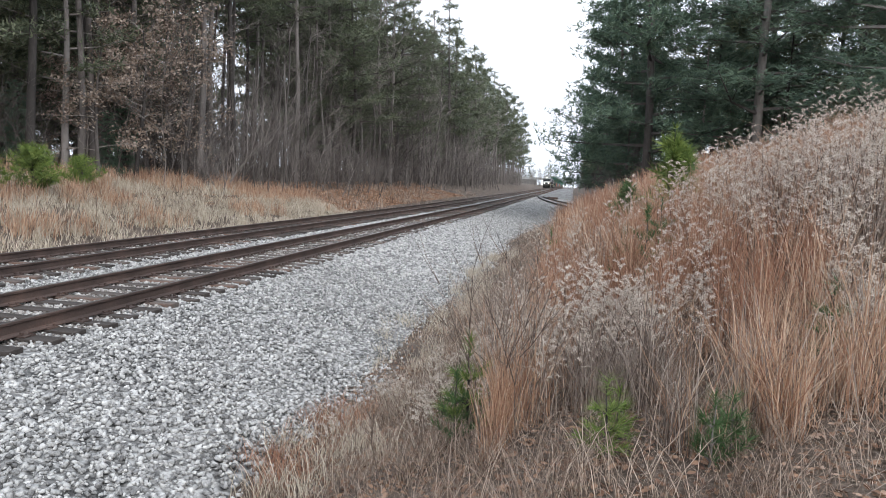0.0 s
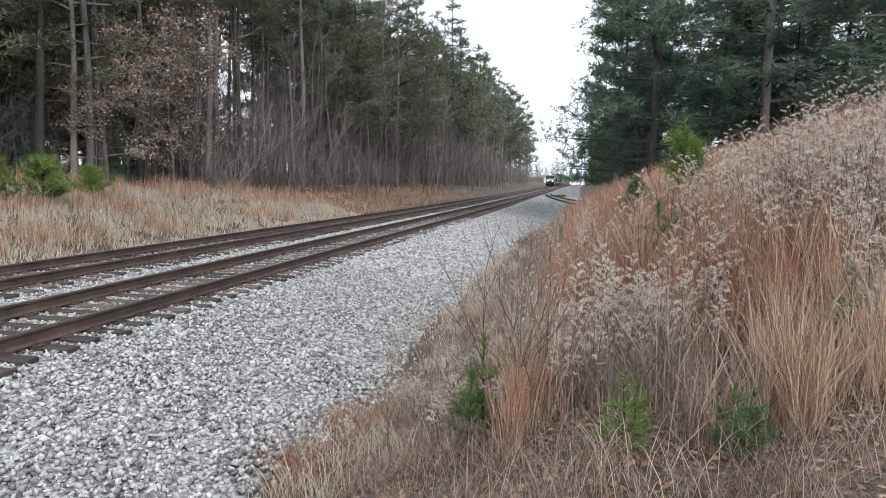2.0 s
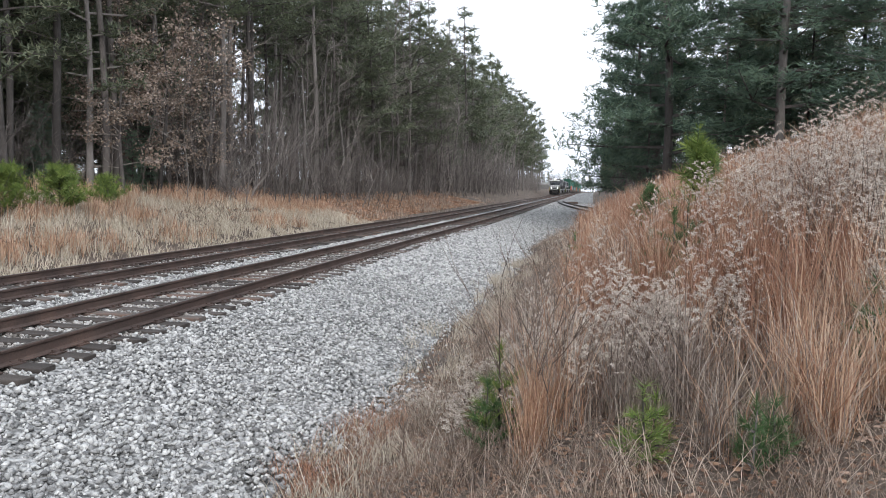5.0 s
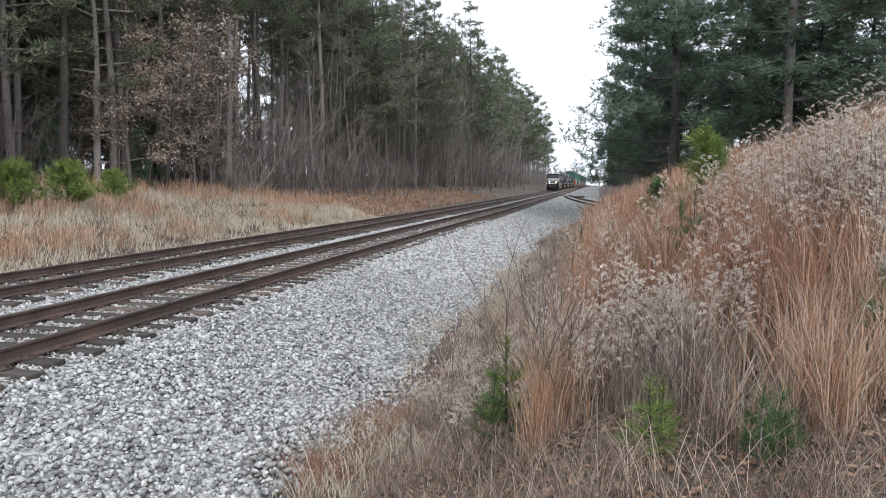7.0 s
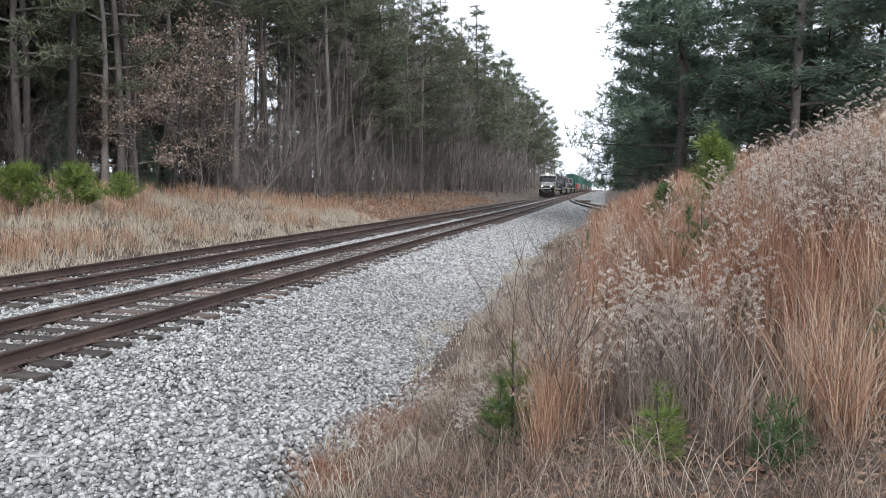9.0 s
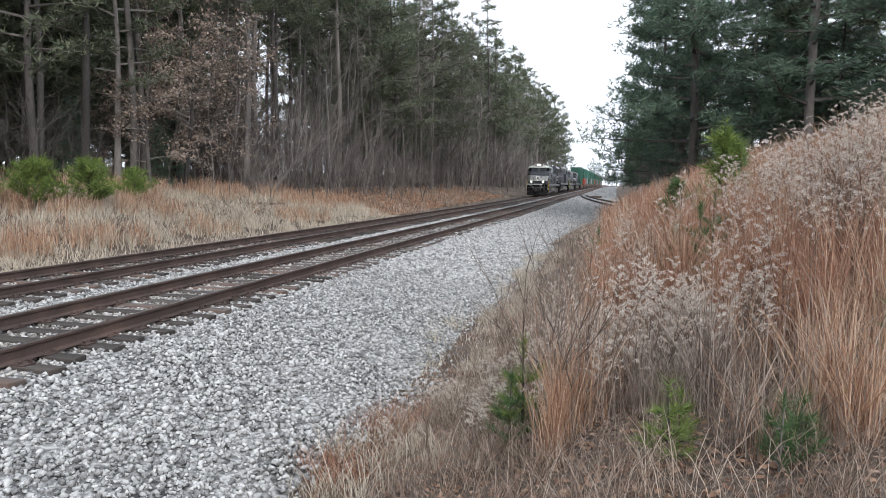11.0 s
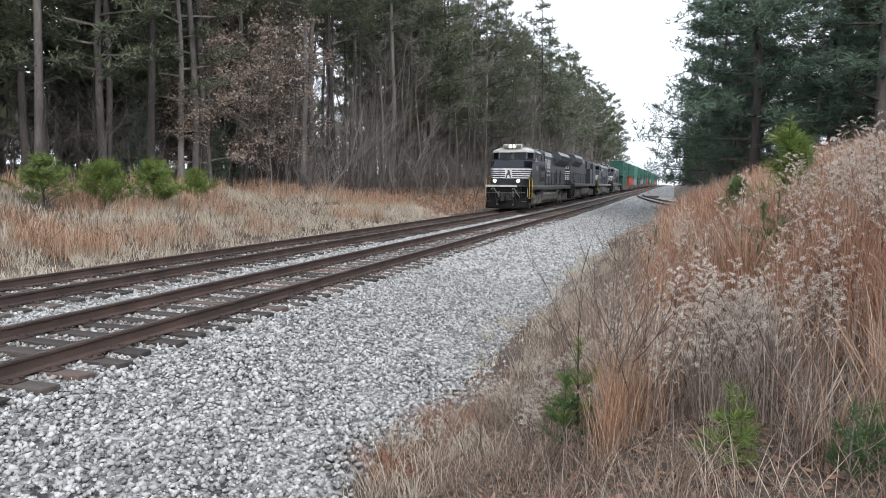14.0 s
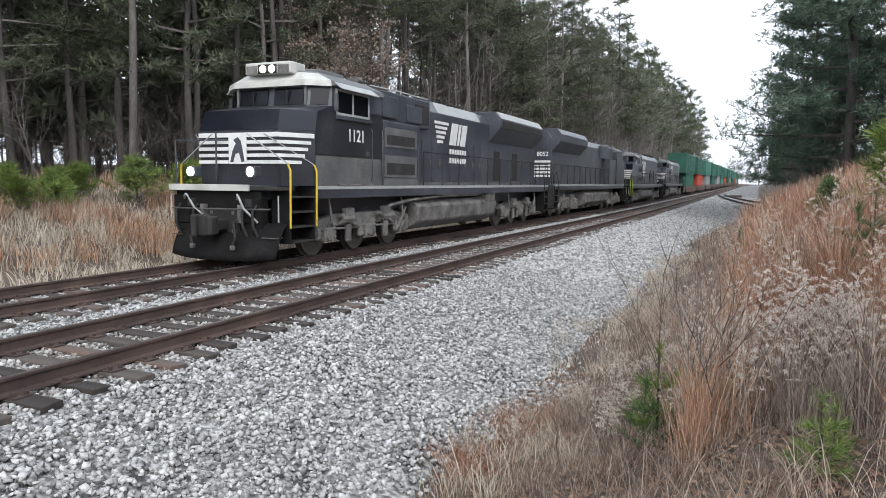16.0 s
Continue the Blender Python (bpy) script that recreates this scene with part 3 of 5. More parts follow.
M_ROOFDARK = plain("grey_cab_roof", (0.14, 0.145, 0.145), 0.7)
M_PLOW = mottled("black_plow_steel", [(0.3, (0.006, 0.006, 0.006)), (0.6, (0.014, 0.013, 0.013)), (0.85, (0.04, 0.036, 0.033))], 2.0, 18, 0.9, 0, 0.2, 0.006)
M_PLOW.node_tree.nodes["Principled BSDF"].inputs["Specular IOR Level"].default_value = 0.15
# Dust on black paint, its pale tone raised to imitate reflected sky.
M_DUST_SHEEN = mottled("dust_and_sky_sheen_paint", [(0.3, (0.055, 0.055, 0.056)), (0.55, (0.105, 0.104, 0.102)), (0.8, (0.19, 0.185, 0.178))], 1.3, 22, 0.7, 0, 0.08, 0.003)
M_BEIGE = plain("weathered_cream_paint", (0.52, 0.52, 0.48), 0.6, 0, 0.4)
M_ROOF = plain("pale_grey_roof_paint", (0.36, 0.37, 0.36), 0.6)
M_GRIME = mottled("grey_road_grime", [(0.32, (0.045, 0.042, 0.040)), (0.55, (0.165, 0.155, 0.146)), (0.8, (0.34, 0.32, 0.30))], 2.2, 25, 0.8, 0.1, 0.2, 0.006)
M_UNDER = mottled("black_running_gear", [(0.3, (0.012, 0.011, 0.011)), (0.6, (0.035, 0.032, 0.03)), (0.85, (0.08, 0.072, 0.066))], 2.5, 30, 0.75, 0.2, 0.3, 0.006)
M_STEEL = plain("worn_wheel_steel", (0.16, 0.15, 0.14), 0.45, 0.7)
M_YELLOW = plain("safety_yellow_paint", (0.62, 0.42, 0.04), 0.5)
M_LIME = plain("yellow_green_handrail_paint", (0.35, 0.42, 0.04), 0.5)
M_GLASS = plain("dark_cab_glass", (0.006, 0.007, 0.010), 0.08)
M_GLASS.node_tree.nodes["Principled BSDF"].inputs["Specular IOR Level"].default_value = 0.3
M_GREEN = mottled("green_container_paint", [(0.3, (0.012, 0.075, 0.05)), (0.6, (0.025, 0.13, 0.09)), (0.85, (0.05, 0.17, 0.13))], 0.6, 14, 0.55, 0, 0.05, 0.003, "object")
M_ORANGE = plain("orange_red_container_paint", (0.42, 0.07, 0.035), 0.55)
M_GREYBOX = plain("grey_container_paint", (0.26, 0.27, 0.28), 0.55)
M_WELL = plain("brown_well_car_paint", (0.10, 0.055, 0.04), 0.7)
M_LAMP, _n, _l, _b = nodes_of("lit_headlight", 0.3)
_b.inputs["Emission Color"].default_value = (1, 0.96, 0.86, 1)
_b.inputs["Emission Strength"].default_value = 20.0


def ring_loft(rings, mat=0, caps=True):
    bm = bmesh.new()
    rows = [[bm.verts.new(p) for p in r] for r in rings]
    k = len(rows[0])
    for a, b in zip(rows, rows[1:]):
        for i in range(k):
            bm.faces.new((a[i], a[(i + 1) % k], b[(i + 1) % k], b[i])).material_index = mat
    if caps:
        bm.faces.new(rows[0][::-1])
        bm.faces.new(rows[-1])
    bmesh.ops.recalc_face_normals(bm, faces=bm.faces)
    return bm


def plan(z, yf, wf, yc, w, yr):
    return [(-w, yr, z), (-w, yc, z), (-wf, yf, z), (wf, yf, z), (w, yc, z), (w, yr, z)]


def lettering(text, size, m, material, parent, label):
    cu = bpy.data.curves.new("lettering", "FONT")
    cu.body, cu.size, cu.extrude, cu.align_x, cu.align_y = text, size, 0.004, "CENTER", "CENTER"
    cu.offset = size * 0.012
    tmp = new("lettering", cu)
    me = bpy.data.meshes.new_from_object(tmp)
    bpy.data.objects.remove(tmp)
    me.materials.append(material)
    ob = new("road_number", me)
    ob.parent, ob.matrix_basis = parent, m
    ob["label"] = label
    return ob


SIDE = Matrix(((0, 0, 1, 0), (1, 0, 0, 0), (0, 1, 0, 0), (0, 0, 0, 1)))  # writing that reads along +y on the +x side


def simple(name, parent, material, boxes, bevel=0.02, label=""):
    bm = bmesh.new()
    for b in boxes:
        box(bm, *b, bevel)
    return part(name, bm, material, parent, label)


def tube(name, parent, material, pts, r, label=""):
    h = Heap()
    h.limb(pts, [r] * len(pts), 6)
    return part(name, h.mesh(), material, parent, label)


WHEELS = []


def wheelset_mesh():
    bm = bmesh.new()
    for s in (-1, 1):
        for x0, x1, r in ((0.70, 0.735, 0.57), (0.735, 0.84, 0.53)):
            rod(bm, (s * x0, 0, 0), (s * x1, 0, 0), r, r, 28)
        rod(bm, (s * 0.84, 0, 0), (s * 0.87, 0, 0), 0.44, 0.36, 20)
        rod(bm, (s * 0.84, 0, 0), (s * 1.02, 0, 0), 0.13, 0.13, 10)
        for a in range(4):
            rod(bm, (s * 0.875, 0.24 * math.cos(a * 1.571), 0.24 * math.sin(a * 1.571)), (s * 0.885, 0.24 * math.cos(a * 1.571), 0.24 * math.sin(a * 1.571)), 0.05, 0.05, 8)
    rod(bm, (-0.8, 0, 0), (0.8, 0, 0), 0.1, 0.1, 10)
    me = bpy.data.meshes.new("wheelset")
    bm.to_mesh(me)
    bm.free()
    me.materials.append(M_STEEL)
    return me


WHEELSET = wheelset_mesh()


def truck(parent, yc, spacing=1.98, spin=True, axles=3):
    half = spacing * (axles - 1) / 2
    for s in (-1, 1):
        bm = bmesh.new()
        x0, x1 = sorted((s * 0.98, s * 1.2))
        e = half + 0.55
        o = [(-e, 0.72), (-e, 0.86), (-half - 0.2, 0.9), (-half + 0.5, 1.02), (half - 0.5, 1.02), (half + 0.2, 0.9), (e, 0.86), (e, 0.72)]
        lower = []
        ys = [half - spacing * k for k in range(axles)]
        for k, a in enumerate(ys):
            lower += [(a + 0.34, 0.72), (a + 0.3, 0.38), (a - 0.3, 0.38), (a - 0.34, 0.72)]
        prism(bm, [(yc + a, b) for a, b in o] + [(yc + a, b) for a, b in lower], x0, x1, "x")
        for a in ys:
            box(bm, *sorted((s * 1.18, s * 1.32)), yc + a - 0.17, yc + a + 0.17, 0.36, 0.7, 0.03)
            for b in (-0.32, 0.32):
                rod(bm, (s * 1.2, yc + a + b, 0.42), (s * 1.2, yc + a + b, 0.85), 0.09, 0.09, 8)
        for a in (-half / 2 - 0.1, half / 2 + 0.1):
            rod(bm, (s * 1.25, yc + a - 0.28, 0.88), (s * 1.25, yc + a + 0.28, 0.88), 0.12, 0.12, 8)
        rod(bm, (s * 1.22, yc - e, 0.66), (s * 1.22, yc + e, 0.62), 0.03, 0.03, 6)
        if axles == 3:
            for a in ys:
                rod(bm, (s * 1.3, yc + a, 0.53), (s * 1.36, yc + a, 0.53), 0.15, 0.13, 12)
                for b in (-0.32, 0.32):
                    for c in range(4):
                        rod(bm, (s * 1.2, yc + a + b, 0.45 + 0.1 * c), (s * 1.2, yc + a + b, 0.5 + 0.1 * c), 0.115, 0.115, 8)
            for a in (-half / 2, half / 2):
                box(bm, *sorted((s * 1.18, s * 1.34)), yc + a - 0.2, yc + a + 0.2, 0.94, 1.16, 0.03)
                rod(bm, (s * 1.3, yc + a - 0.5, 0.98), (s * 1.3, yc + a + 0.35, 0.7), 0.045, 0.045, 8)
                box(bm, *sorted((s * 1.2, s * 1.3)), yc + a - 0.09, yc + a + 0.09, 0.3, 0.75, 0.02)
            rod(bm, (s * 1.28, yc + half + 0.2, 1.1), (s * 1.28, yc + half - 0.3, 0.5), 0.05, 0.05, 8)
        part("truck_frame", bm, M_GRIME, parent, "grey dirt-covered truck side frame")
    for k in range(axles):
        w = new("wheelset", WHEELSET)
        w.parent = parent
        p = (0, yc + half - spacing * k, 0.535)
        w.matrix_basis = pose(*p)
        if spin:
            WHEELS.append((w, p))


def ladder_steps(parent, y0, y1, s, rail):
    simple("stepwell", parent, M_PLOW, [(*sorted((s * 1.02, s * 1.08)), y0, y1, 0.45, 1.68), (*sorted((s * 1.08, s * 1.52)), y0, y0 + 0.04, 0.45, 1.62), (*sorted((s * 1.08, s * 1.52)), y1 - 0.04, y1, 0.45, 1.62)], 0.01)
    for k in range(4):
        simple("step", parent, M_UNDER, [(*sorted((s * 1.08, s * 1.54)), y0 + 0.04, y1 - 0.04, 0.46 + 0.33 * k, 0.5 + 0.33 * k)], 0.008)
    front = y0 < 2
    for y, inner in ((y0 - 0.02, 0.5), (y1 + 0.02, 0.95)):
        if front:
            tube("grab_rail", parent, rail, [(s * 1.54, y, 0.8), (s * 1.55, y, 2.05), (s * 1.5, y - 0.03, 2.2)], 0.024, "yellow painted grab rail")
            tube("nose_rail", parent, M_ROOF, [(s * 1.5, y - 0.03, 2.2), (s * inner, 0.6, 2.85)], 0.014, "pale diagonal handrail")
        else:
            tube("grab_rail", parent, rail, [(s * 1.54, y, 0.75), (s * 1.55, y, 1.75), (s * 1.42, y + 0.12, 2.35)], 0.022)


def handrail(parent, x, y0, y1, material, step=1.45, top=2.75):
    n = max(1, round((y1 - y0) / step))
    for k in range(n + 1):
        y = y0 + (y1 - y0) * k / n
        tube("stanchion", parent, material, [(x, y, 1.7), (x, y, top)], 0.02)
    tube("handrail", parent, material, [(x, y0, top), (x, y1, top)], 0.02)


def brand_mark(parent, x, y, z, s):
    """Speed bars and two slanted letter-like shapes, drawn plainly."""
    for k in range(5):
        zz = z + 0.33 * s - 0.165 * k * s
        w = (0.75 + 0.12 * (4 - k)) * s
        simple("speed_bar", parent, M_WHITE, [(x, x + 0.008, y + 0.06 * k * s, y + w, zz - 0.05 * s, zz + 0.05 * s)], 0)
    def stroke(pts, thick):
        bm = bmesh.new()
        prism(bm, [(y + a * s, z + b * s) for a, b in pts], x, x + thick, "x")
        part("emblem_block", bm, M_WHITE, parent, "white slanted emblem block")
    for o, w in ((1.3, 0.62), (2.02, 0.2), (2.32, 0.5)):
        stroke([(o, -0.4), (o + w, -0.4), (o + w + 0.26, 0.4), (o + 0.26, 0.4)], 0.008)
    for k in range(2):
        for i in range(7):
            a = y + (1.35 + 0.24 * i) * s
            simple("lettering_bar", parent, M_WHITE, [(x, x + 0.008, a, a + 0.17 * s, z - (0.74 + 0.32 * k) * s, z - (0.55 + 0.32 * k) * s)], 0)


def locomotive(label, number, lead=True, rail=None, wide=True, spin=True, flared=True, white_front=True):
    rail = rail or M_UNDER
    t = thing("locomotive", label, "locomotive", pose(FAR_X, 300, 0), "locomotives of the train")
    # running gear
    simple("underframe", t, M_BLACK, [(-1.5, 1.5, 1.75, 22.0, 1.42, 1.72), (-1.0, 1.0, 0.45, 1.9, 1.42, 1.72), (-0.75, 0.75, 2, 21.5, 1.0, 1.45)])
    for s in (-1, 1):
        simple("sill_stripe", t, M_ROOF, [(*sorted((s * 1.5, s * 1.512)), 1.8, 22.0, 1.64, 1.725)], 0, "pale grey sill stripe")
    for yc in (4.55, 18.2):
        truck(t, yc, 1.98, spin)
    bm = bmesh.new()
    prism(bm, [(-1.0, 0.36), (1.0, 0.36), (1.42, 0.62), (1.46, 1.1), (1.2, 1.3), (-1.2, 1.3), (-1.46, 1.1), (-1.42, 0.62)], 7.3, 14.4, "y", 0.04)
    part("fuel_tank", bm, M_GRIME, t, "grey dust-covered fuel tank")
    simple("battery_box", t, M_GRIME, [(1.1, 1.46, 13.2, 14.2, 1.12, 1.52)])
    tube("brake_pipe", t, M_GRIME, [(1.3, 5.6, 1.15), (1.4, 6.9, 1.3), (1.42, 9, 1.38), (1.42, 12.5, 1.4)], 0.05)
    for y in (2.6, 6.4, 16.3, 20.2):
        tube("sand_pipe", t, M_GRIME, [(1.3, y, 1.42), (1.34, y + 0.05, 0.9), (1.1, y + 0.1, 0.5)], 0.035)
    # plow and pilot
    bm = bmesh.new()
    grid = []
    for k in range(17):
        x = -1.45 + 2.9 * k / 16
        swept = 0.34 * (abs(x) / 1.45) ** 1.6
        low = 0.10 + 0.05 * (abs(x) / 1.45) ** 3
        top = 0.74 + 0.16 * ease(0.35, 0.8, abs(x))
        curve = [(0.52, top), (0.34, top * 0.86), (0.18, top * 0.58), (0.08, top * 0.32), (0.05, low)]
        face = [(x, a + swept - 0.1, z) for a, z in curve] + [(x, a + swept - 0.06, z) for a, z in curve[::-1]]
        grid.append([bm.verts.new(p) for p in face])
    for a, b in zip(grid, grid[1:]):
        for i in range(10):
            bm.faces.new((a[i], a[(i + 1) % 10], b[(i + 1) % 10], b[i]))
    bm.faces.new(grid[0][::-1])
    bm.faces.new(grid[-1])
    bmesh.ops.recalc_face_normals(bm, faces=bm.faces)
    part("plow", bm, M_PLOW, t, "black steel snow plow with swept wings", True)
    for s in (-1, 1):
        simple("plow_brace", t, M_PLOW, [(s * 0.9 - 0.04, s * 0.9 + 0.04, 0.3, 0.75, 0.45, 0.75)], 0.01)
        tube("plow_step", t, M_STEEL, [(s * 1.1, 0.42, 0.6), (s * 1.1, 0.3, 0.6), (s * 1.42, 0.34, 0.6), (s * 1.42, 0.6, 0.6)], 0.016)
    simple("pilot", t, M_PLOW, [(-1.4, 1.0, 0.42, 0.66, 0.7, 1.62), (-1.45, -1.0, 0.38, 0.5, 0.86, 1.5), (0.5, 0.98, 0.38, 0.5, 0.9, 1.45)], 0.03)
    simple("front_stripe", t, M_BEIGE, [(-1.5, 0.75, 0.3, 0.36, 1.6, 1.74)], 0.01, "white pilot beam stripe")
    bm = bmesh.new()
    box(bm, -0.17, 0.17, -0.02, 0.6, 0.74, 0.98, 0.05)
    prism(bm, [(-0.30, -0.02), (-0.33, -0.24), (-0.24, -0.38), (-0.13, -0.36), (-0.14, -0.2), (-0.02, -0.12), (0.02, -0.02)], 0.62, 1.1, "z", 0.03)
    coupler = part("coupler", bm, M_UNDER, t, "dark cast coupler head")
    bm = bmesh.new()
    prism(bm, [(0.02, -0.02), (0.05, -0.2), (0.16, -0.36), (0.27, -0.32), (0.26, -0.12), (0.2, 0.0)], 0.66, 1.06, "z", 0.03)
    part("knuckle", bm, M_UNDER, coupler, "worn coupler knuckle")
    simple("draft_plate", t, M_UNDER, [(-0.42, 0.42, 0.34, 0.44, 0.62, 1.22)], 0.03)
    for a in (-0.3, 0.3):
        for b in (0.72, 1.12):
            simple("draft_bolt", t, M_GRIME, [(a - 0.035, a + 0.035, 0.32, 0.345, b - 0.035, b + 0.035)], 0.008)
    for a, b in ((-0.35, -0.62), (0.42, 0.62)):
        tube("train_line_hose", t, M_UNDER, [(a, 0.36, 0.98), (a * 1.1, 0.14, 0.9), (b, 0.02, 0.6), (b * 0.9, 0.0, 0.42)], 0.032, "hanging rubber brake hose")
        simple("hose_coupling", t, M_GRIME, [(b * 0.9 - 0.05, b * 0.9 + 0.05, -0.04, 0.04, 0.34, 0.44)], 0.02)
    simple("pilot_socket", t, M_UNDER, [(-1.0, -0.8, 0.33, 0.43, 1.24, 1.42)], 0.02)
    simple("pilot_socket", t, M_UNDER, [(0.62, 0.8, 0.33, 0.43, 1.24, 1.42)], 0.02)
    for s in (-1, 1):
        tube("corner_grab", t, M_ROOF, [(s * 1.46, 0.42, 0.95), (s * 1.5, 0.36, 0.95), (s * 1.5, 0.36, 1.5), (s * 1.46, 0.42, 1.5)], 0.016)
    tube("front_stanchion", t, M_BLACK, [(-1.42, 0.45, 1.7), (-1.42, 0.45, 2.72)], 0.02)
    tube("front_rail", t, M_BLACK, [(-1.42, 0.45, 2.72), (-0.3, 0.85, 2.74)], 0.016)
    simple("front_walkway", t, M_UNDER, [(-1.48, 1.48, 0.36, 0.98, 1.62, 1.70)], 0.01)
    for a, b in ((-1.1, -0.35), (0.4, 0.95)):
        tube("air_hose", t, M_ROOF, [(a + (b - a) * (k / 8), 0.36 - 0.22 * math.sin(math.pi * k / 8), 1.42 + 0.14 * math.sin(math.pi * min(1, k / 5)) - 0.5 * (k / 8) ** 2) for k in range(9)], 0.024, "grey curved air hose")
    for a in (-1.25, -0.75, 0.62, 0.9):
        tube("brake_hose", t, M_UNDER, [(a, 0.4, 1.3), (a + 0.02, 0.22, 1.15), (a + 0.05, 0.2, 0.85), (a + 0.12, 0.26, 0.62)], 0.03)
    for a in (-0.55, 0.5):
        simple("draft_bracket", t, M_GRIME, [(a - 0.06, a + 0.06, 0.3, 0.44, 0.9, 1.3)], 0.015)
    tube("cut_lever", t, M_STEEL, [(-1.4, 0.28, 1.2), (0.2, 0.22, 1.2), (1.35, 0.28, 1.22)], 0.018)
    for s in (-1, 1):
        housing = simple("light_housing", t, M_BLACK, [(s * 0.83 - 0.13, s * 0.83 + 0.13, 0.28, 0.5, 1.9, 2.14)], 0.03)
        bm = bmesh.new()
        rod(bm, (s * 0.83, 0.285, 2.02), (s * 0.83, 0.262, 2.02), 0.105, 0.09, 16)
        part("ditch_light", bm, M_LAMP if lead else M_WHITE, housing, "lit round ditch light" if lead else "round ditch light")
        ladder_steps(t, 0.75, 1.7, s, M_YELLOW if lead else rail)
        ladder_steps(t, 21.2, 21.95, s, M_UNDER)
    # nose and cab
    w = 1.5 if wide else 1.0
    front = plan(1.72, 0.95, 0.75 * w, 1.7, w, 4.9), plan(2.95, 0.9, 0.74 * w, 1.75, w, 4.9), plan(3.42, 1.05, 0.7 * w, 1.85, w, 4.9), plan(3.6, 2.05, 0.68 * w, 2.4, w, 4.9)
    part("nose", ring_loft(front), (M_NOSE,), t, "black painted nose")
    part("hood_glare_panel", ring_loft([[(x * 1.004, y - 0.012, z) for x, y, z in r[1:5]] + [(0.0, 2.6, r[0][2])] for r in (plan(2.97, 0.9, 0.74 * w, 1.75, w, 4.9), front[2])]), M_GLOSS, t, "glossy black upper nose")
    part("cab", ring_loft([plan(3.58, 2.1, 1.0, 2.45, 1.49, 4.9), plan(4.1, 2.18, 0.98, 2.5, 1.47, 4.9)]), M_BLACK, t)
    part("cab_roof", ring_loft([plan(4.08, 2.02, 1.04, 2.4, 1.53, 4.95), plan(4.2, 2.04, 1.02, 2.42, 1.5, 4.95), plan(4.45, 2.3, 0.7, 2.6, 0.95, 4.95), plan(4.5, 2.5, 0.4, 2.7, 0.5, 4.95)]), M_ROOFDARK, t, "weathered grey cab roof")
    if white_front:
        part("cab_brow", ring_loft([[(x * 1.003, y - 0.012, z) for x, y, z in q[1:5]] + [(0.0, 2.9, q[0][2])] for q in (plan(4.06, 2.02, 1.04, 2.4, 1.53, 4.95), plan(4.2, 2.04, 1.02, 2.42, 1.5, 4.95), plan(4.4, 2.24, 0.76, 2.56, 1.05, 4.95))]), M_BEIGE, t, "cream painted brow over the windshield")
    lightbox = simple("headlight_box", t, M_BEIGE if lead else M_BLACK, [(-0.66, 0.66, 1.98, 2.6, 4.36, 4.64)], 0.04, "cream headlight and number board box")
    simple("headlight_bezel", lightbox, M_UNDER, [(-0.27, 0.27, 1.968, 1.985, 4.37, 4.58)], 0.02)
    for s in (-1, 1):
        simple("wiper", t, M_UNDER, [(s * 0.5 - 0.012, s * 0.5 + 0.012, 2.06, 2.085, 3.66, 3.98)], 0)
        simple("windshield_frame", t, M_ROOFDARK, [(s * 0.99 - 0.03, s * 0.99 + 0.03, 2.085, 2.15, 3.62, 4.06)], 0.005)
    for x in (-0.14, 0.14):
        bm = bmesh.new()
        rod(bm, (x * 0.93, 1.97, 4.475), (x * 0.93, 1.955, 4.475), 0.09, 0.08, 14)
        part("headlight", bm, M_LAMP if lead else M_WHITE, lightbox, "lit twin headlight" if lead else "")
    for x in (-0.46, 0.46):
        simple("number_board", lightbox, M_GRIME, [(x - 0.16, x + 0.16, 1.972, 1.985, 4.38, 4.56)], 0)
    simple("air_conditioner", t, M_ROOFDARK, [(-0.55, 0.55, 3.3, 4.5, 4.46, 4.66)], 0.04)
    for k in range(3):
        bm = bmesh.new()
        rod(bm, (0.5 + 0.12 * k, 5.2, 4.55), (0.5 + 0.12 * k, 4.85, 4.58), 0.03, 0.075, 10)
        part("horn", bm, M_STEEL, t)
    # windshield panes follow the faceted front
    for a, b in (((-0.98, 2.1), (-0.04, 2.1)), ((0.04, 2.1), (0.98, 2.1)), ((1.04, 2.12), (1.46, 2.43)), ((-1.46, 2.43), (-1.04, 2.12))):
        d = Vector((b[0] - a[0], b[1] - a[1], 0)).normalized()
        n = Vector((d.y, -d.x, 0)) * 0.012
        bm = bmesh.new()
        q = [Vector((*a, 3.64)) + d * 0.05, Vector((*b, 3.64)) - d * 0.05]
        vs = [bm.verts.new(p + n + Vector((0, dy, dz))) for p, dy, dz in ((q[0], 0, 0), (q[1], 0, 0), (q[1], 0.07, 0.38), (q[0], 0.07, 0.38))]
        f = bm.faces.new(vs)
        r = bmesh.ops.extrude_face_region(bm, geom=[f])
        for v in r["geom"]:
            if isinstance(v, bmesh.types.BMVert):
                v.co += n
        bmesh.ops.recalc_face_normals(bm, faces=bm.faces)
        part("windshield_pane", bm, M_GLASS, t, "dark windshield glass")
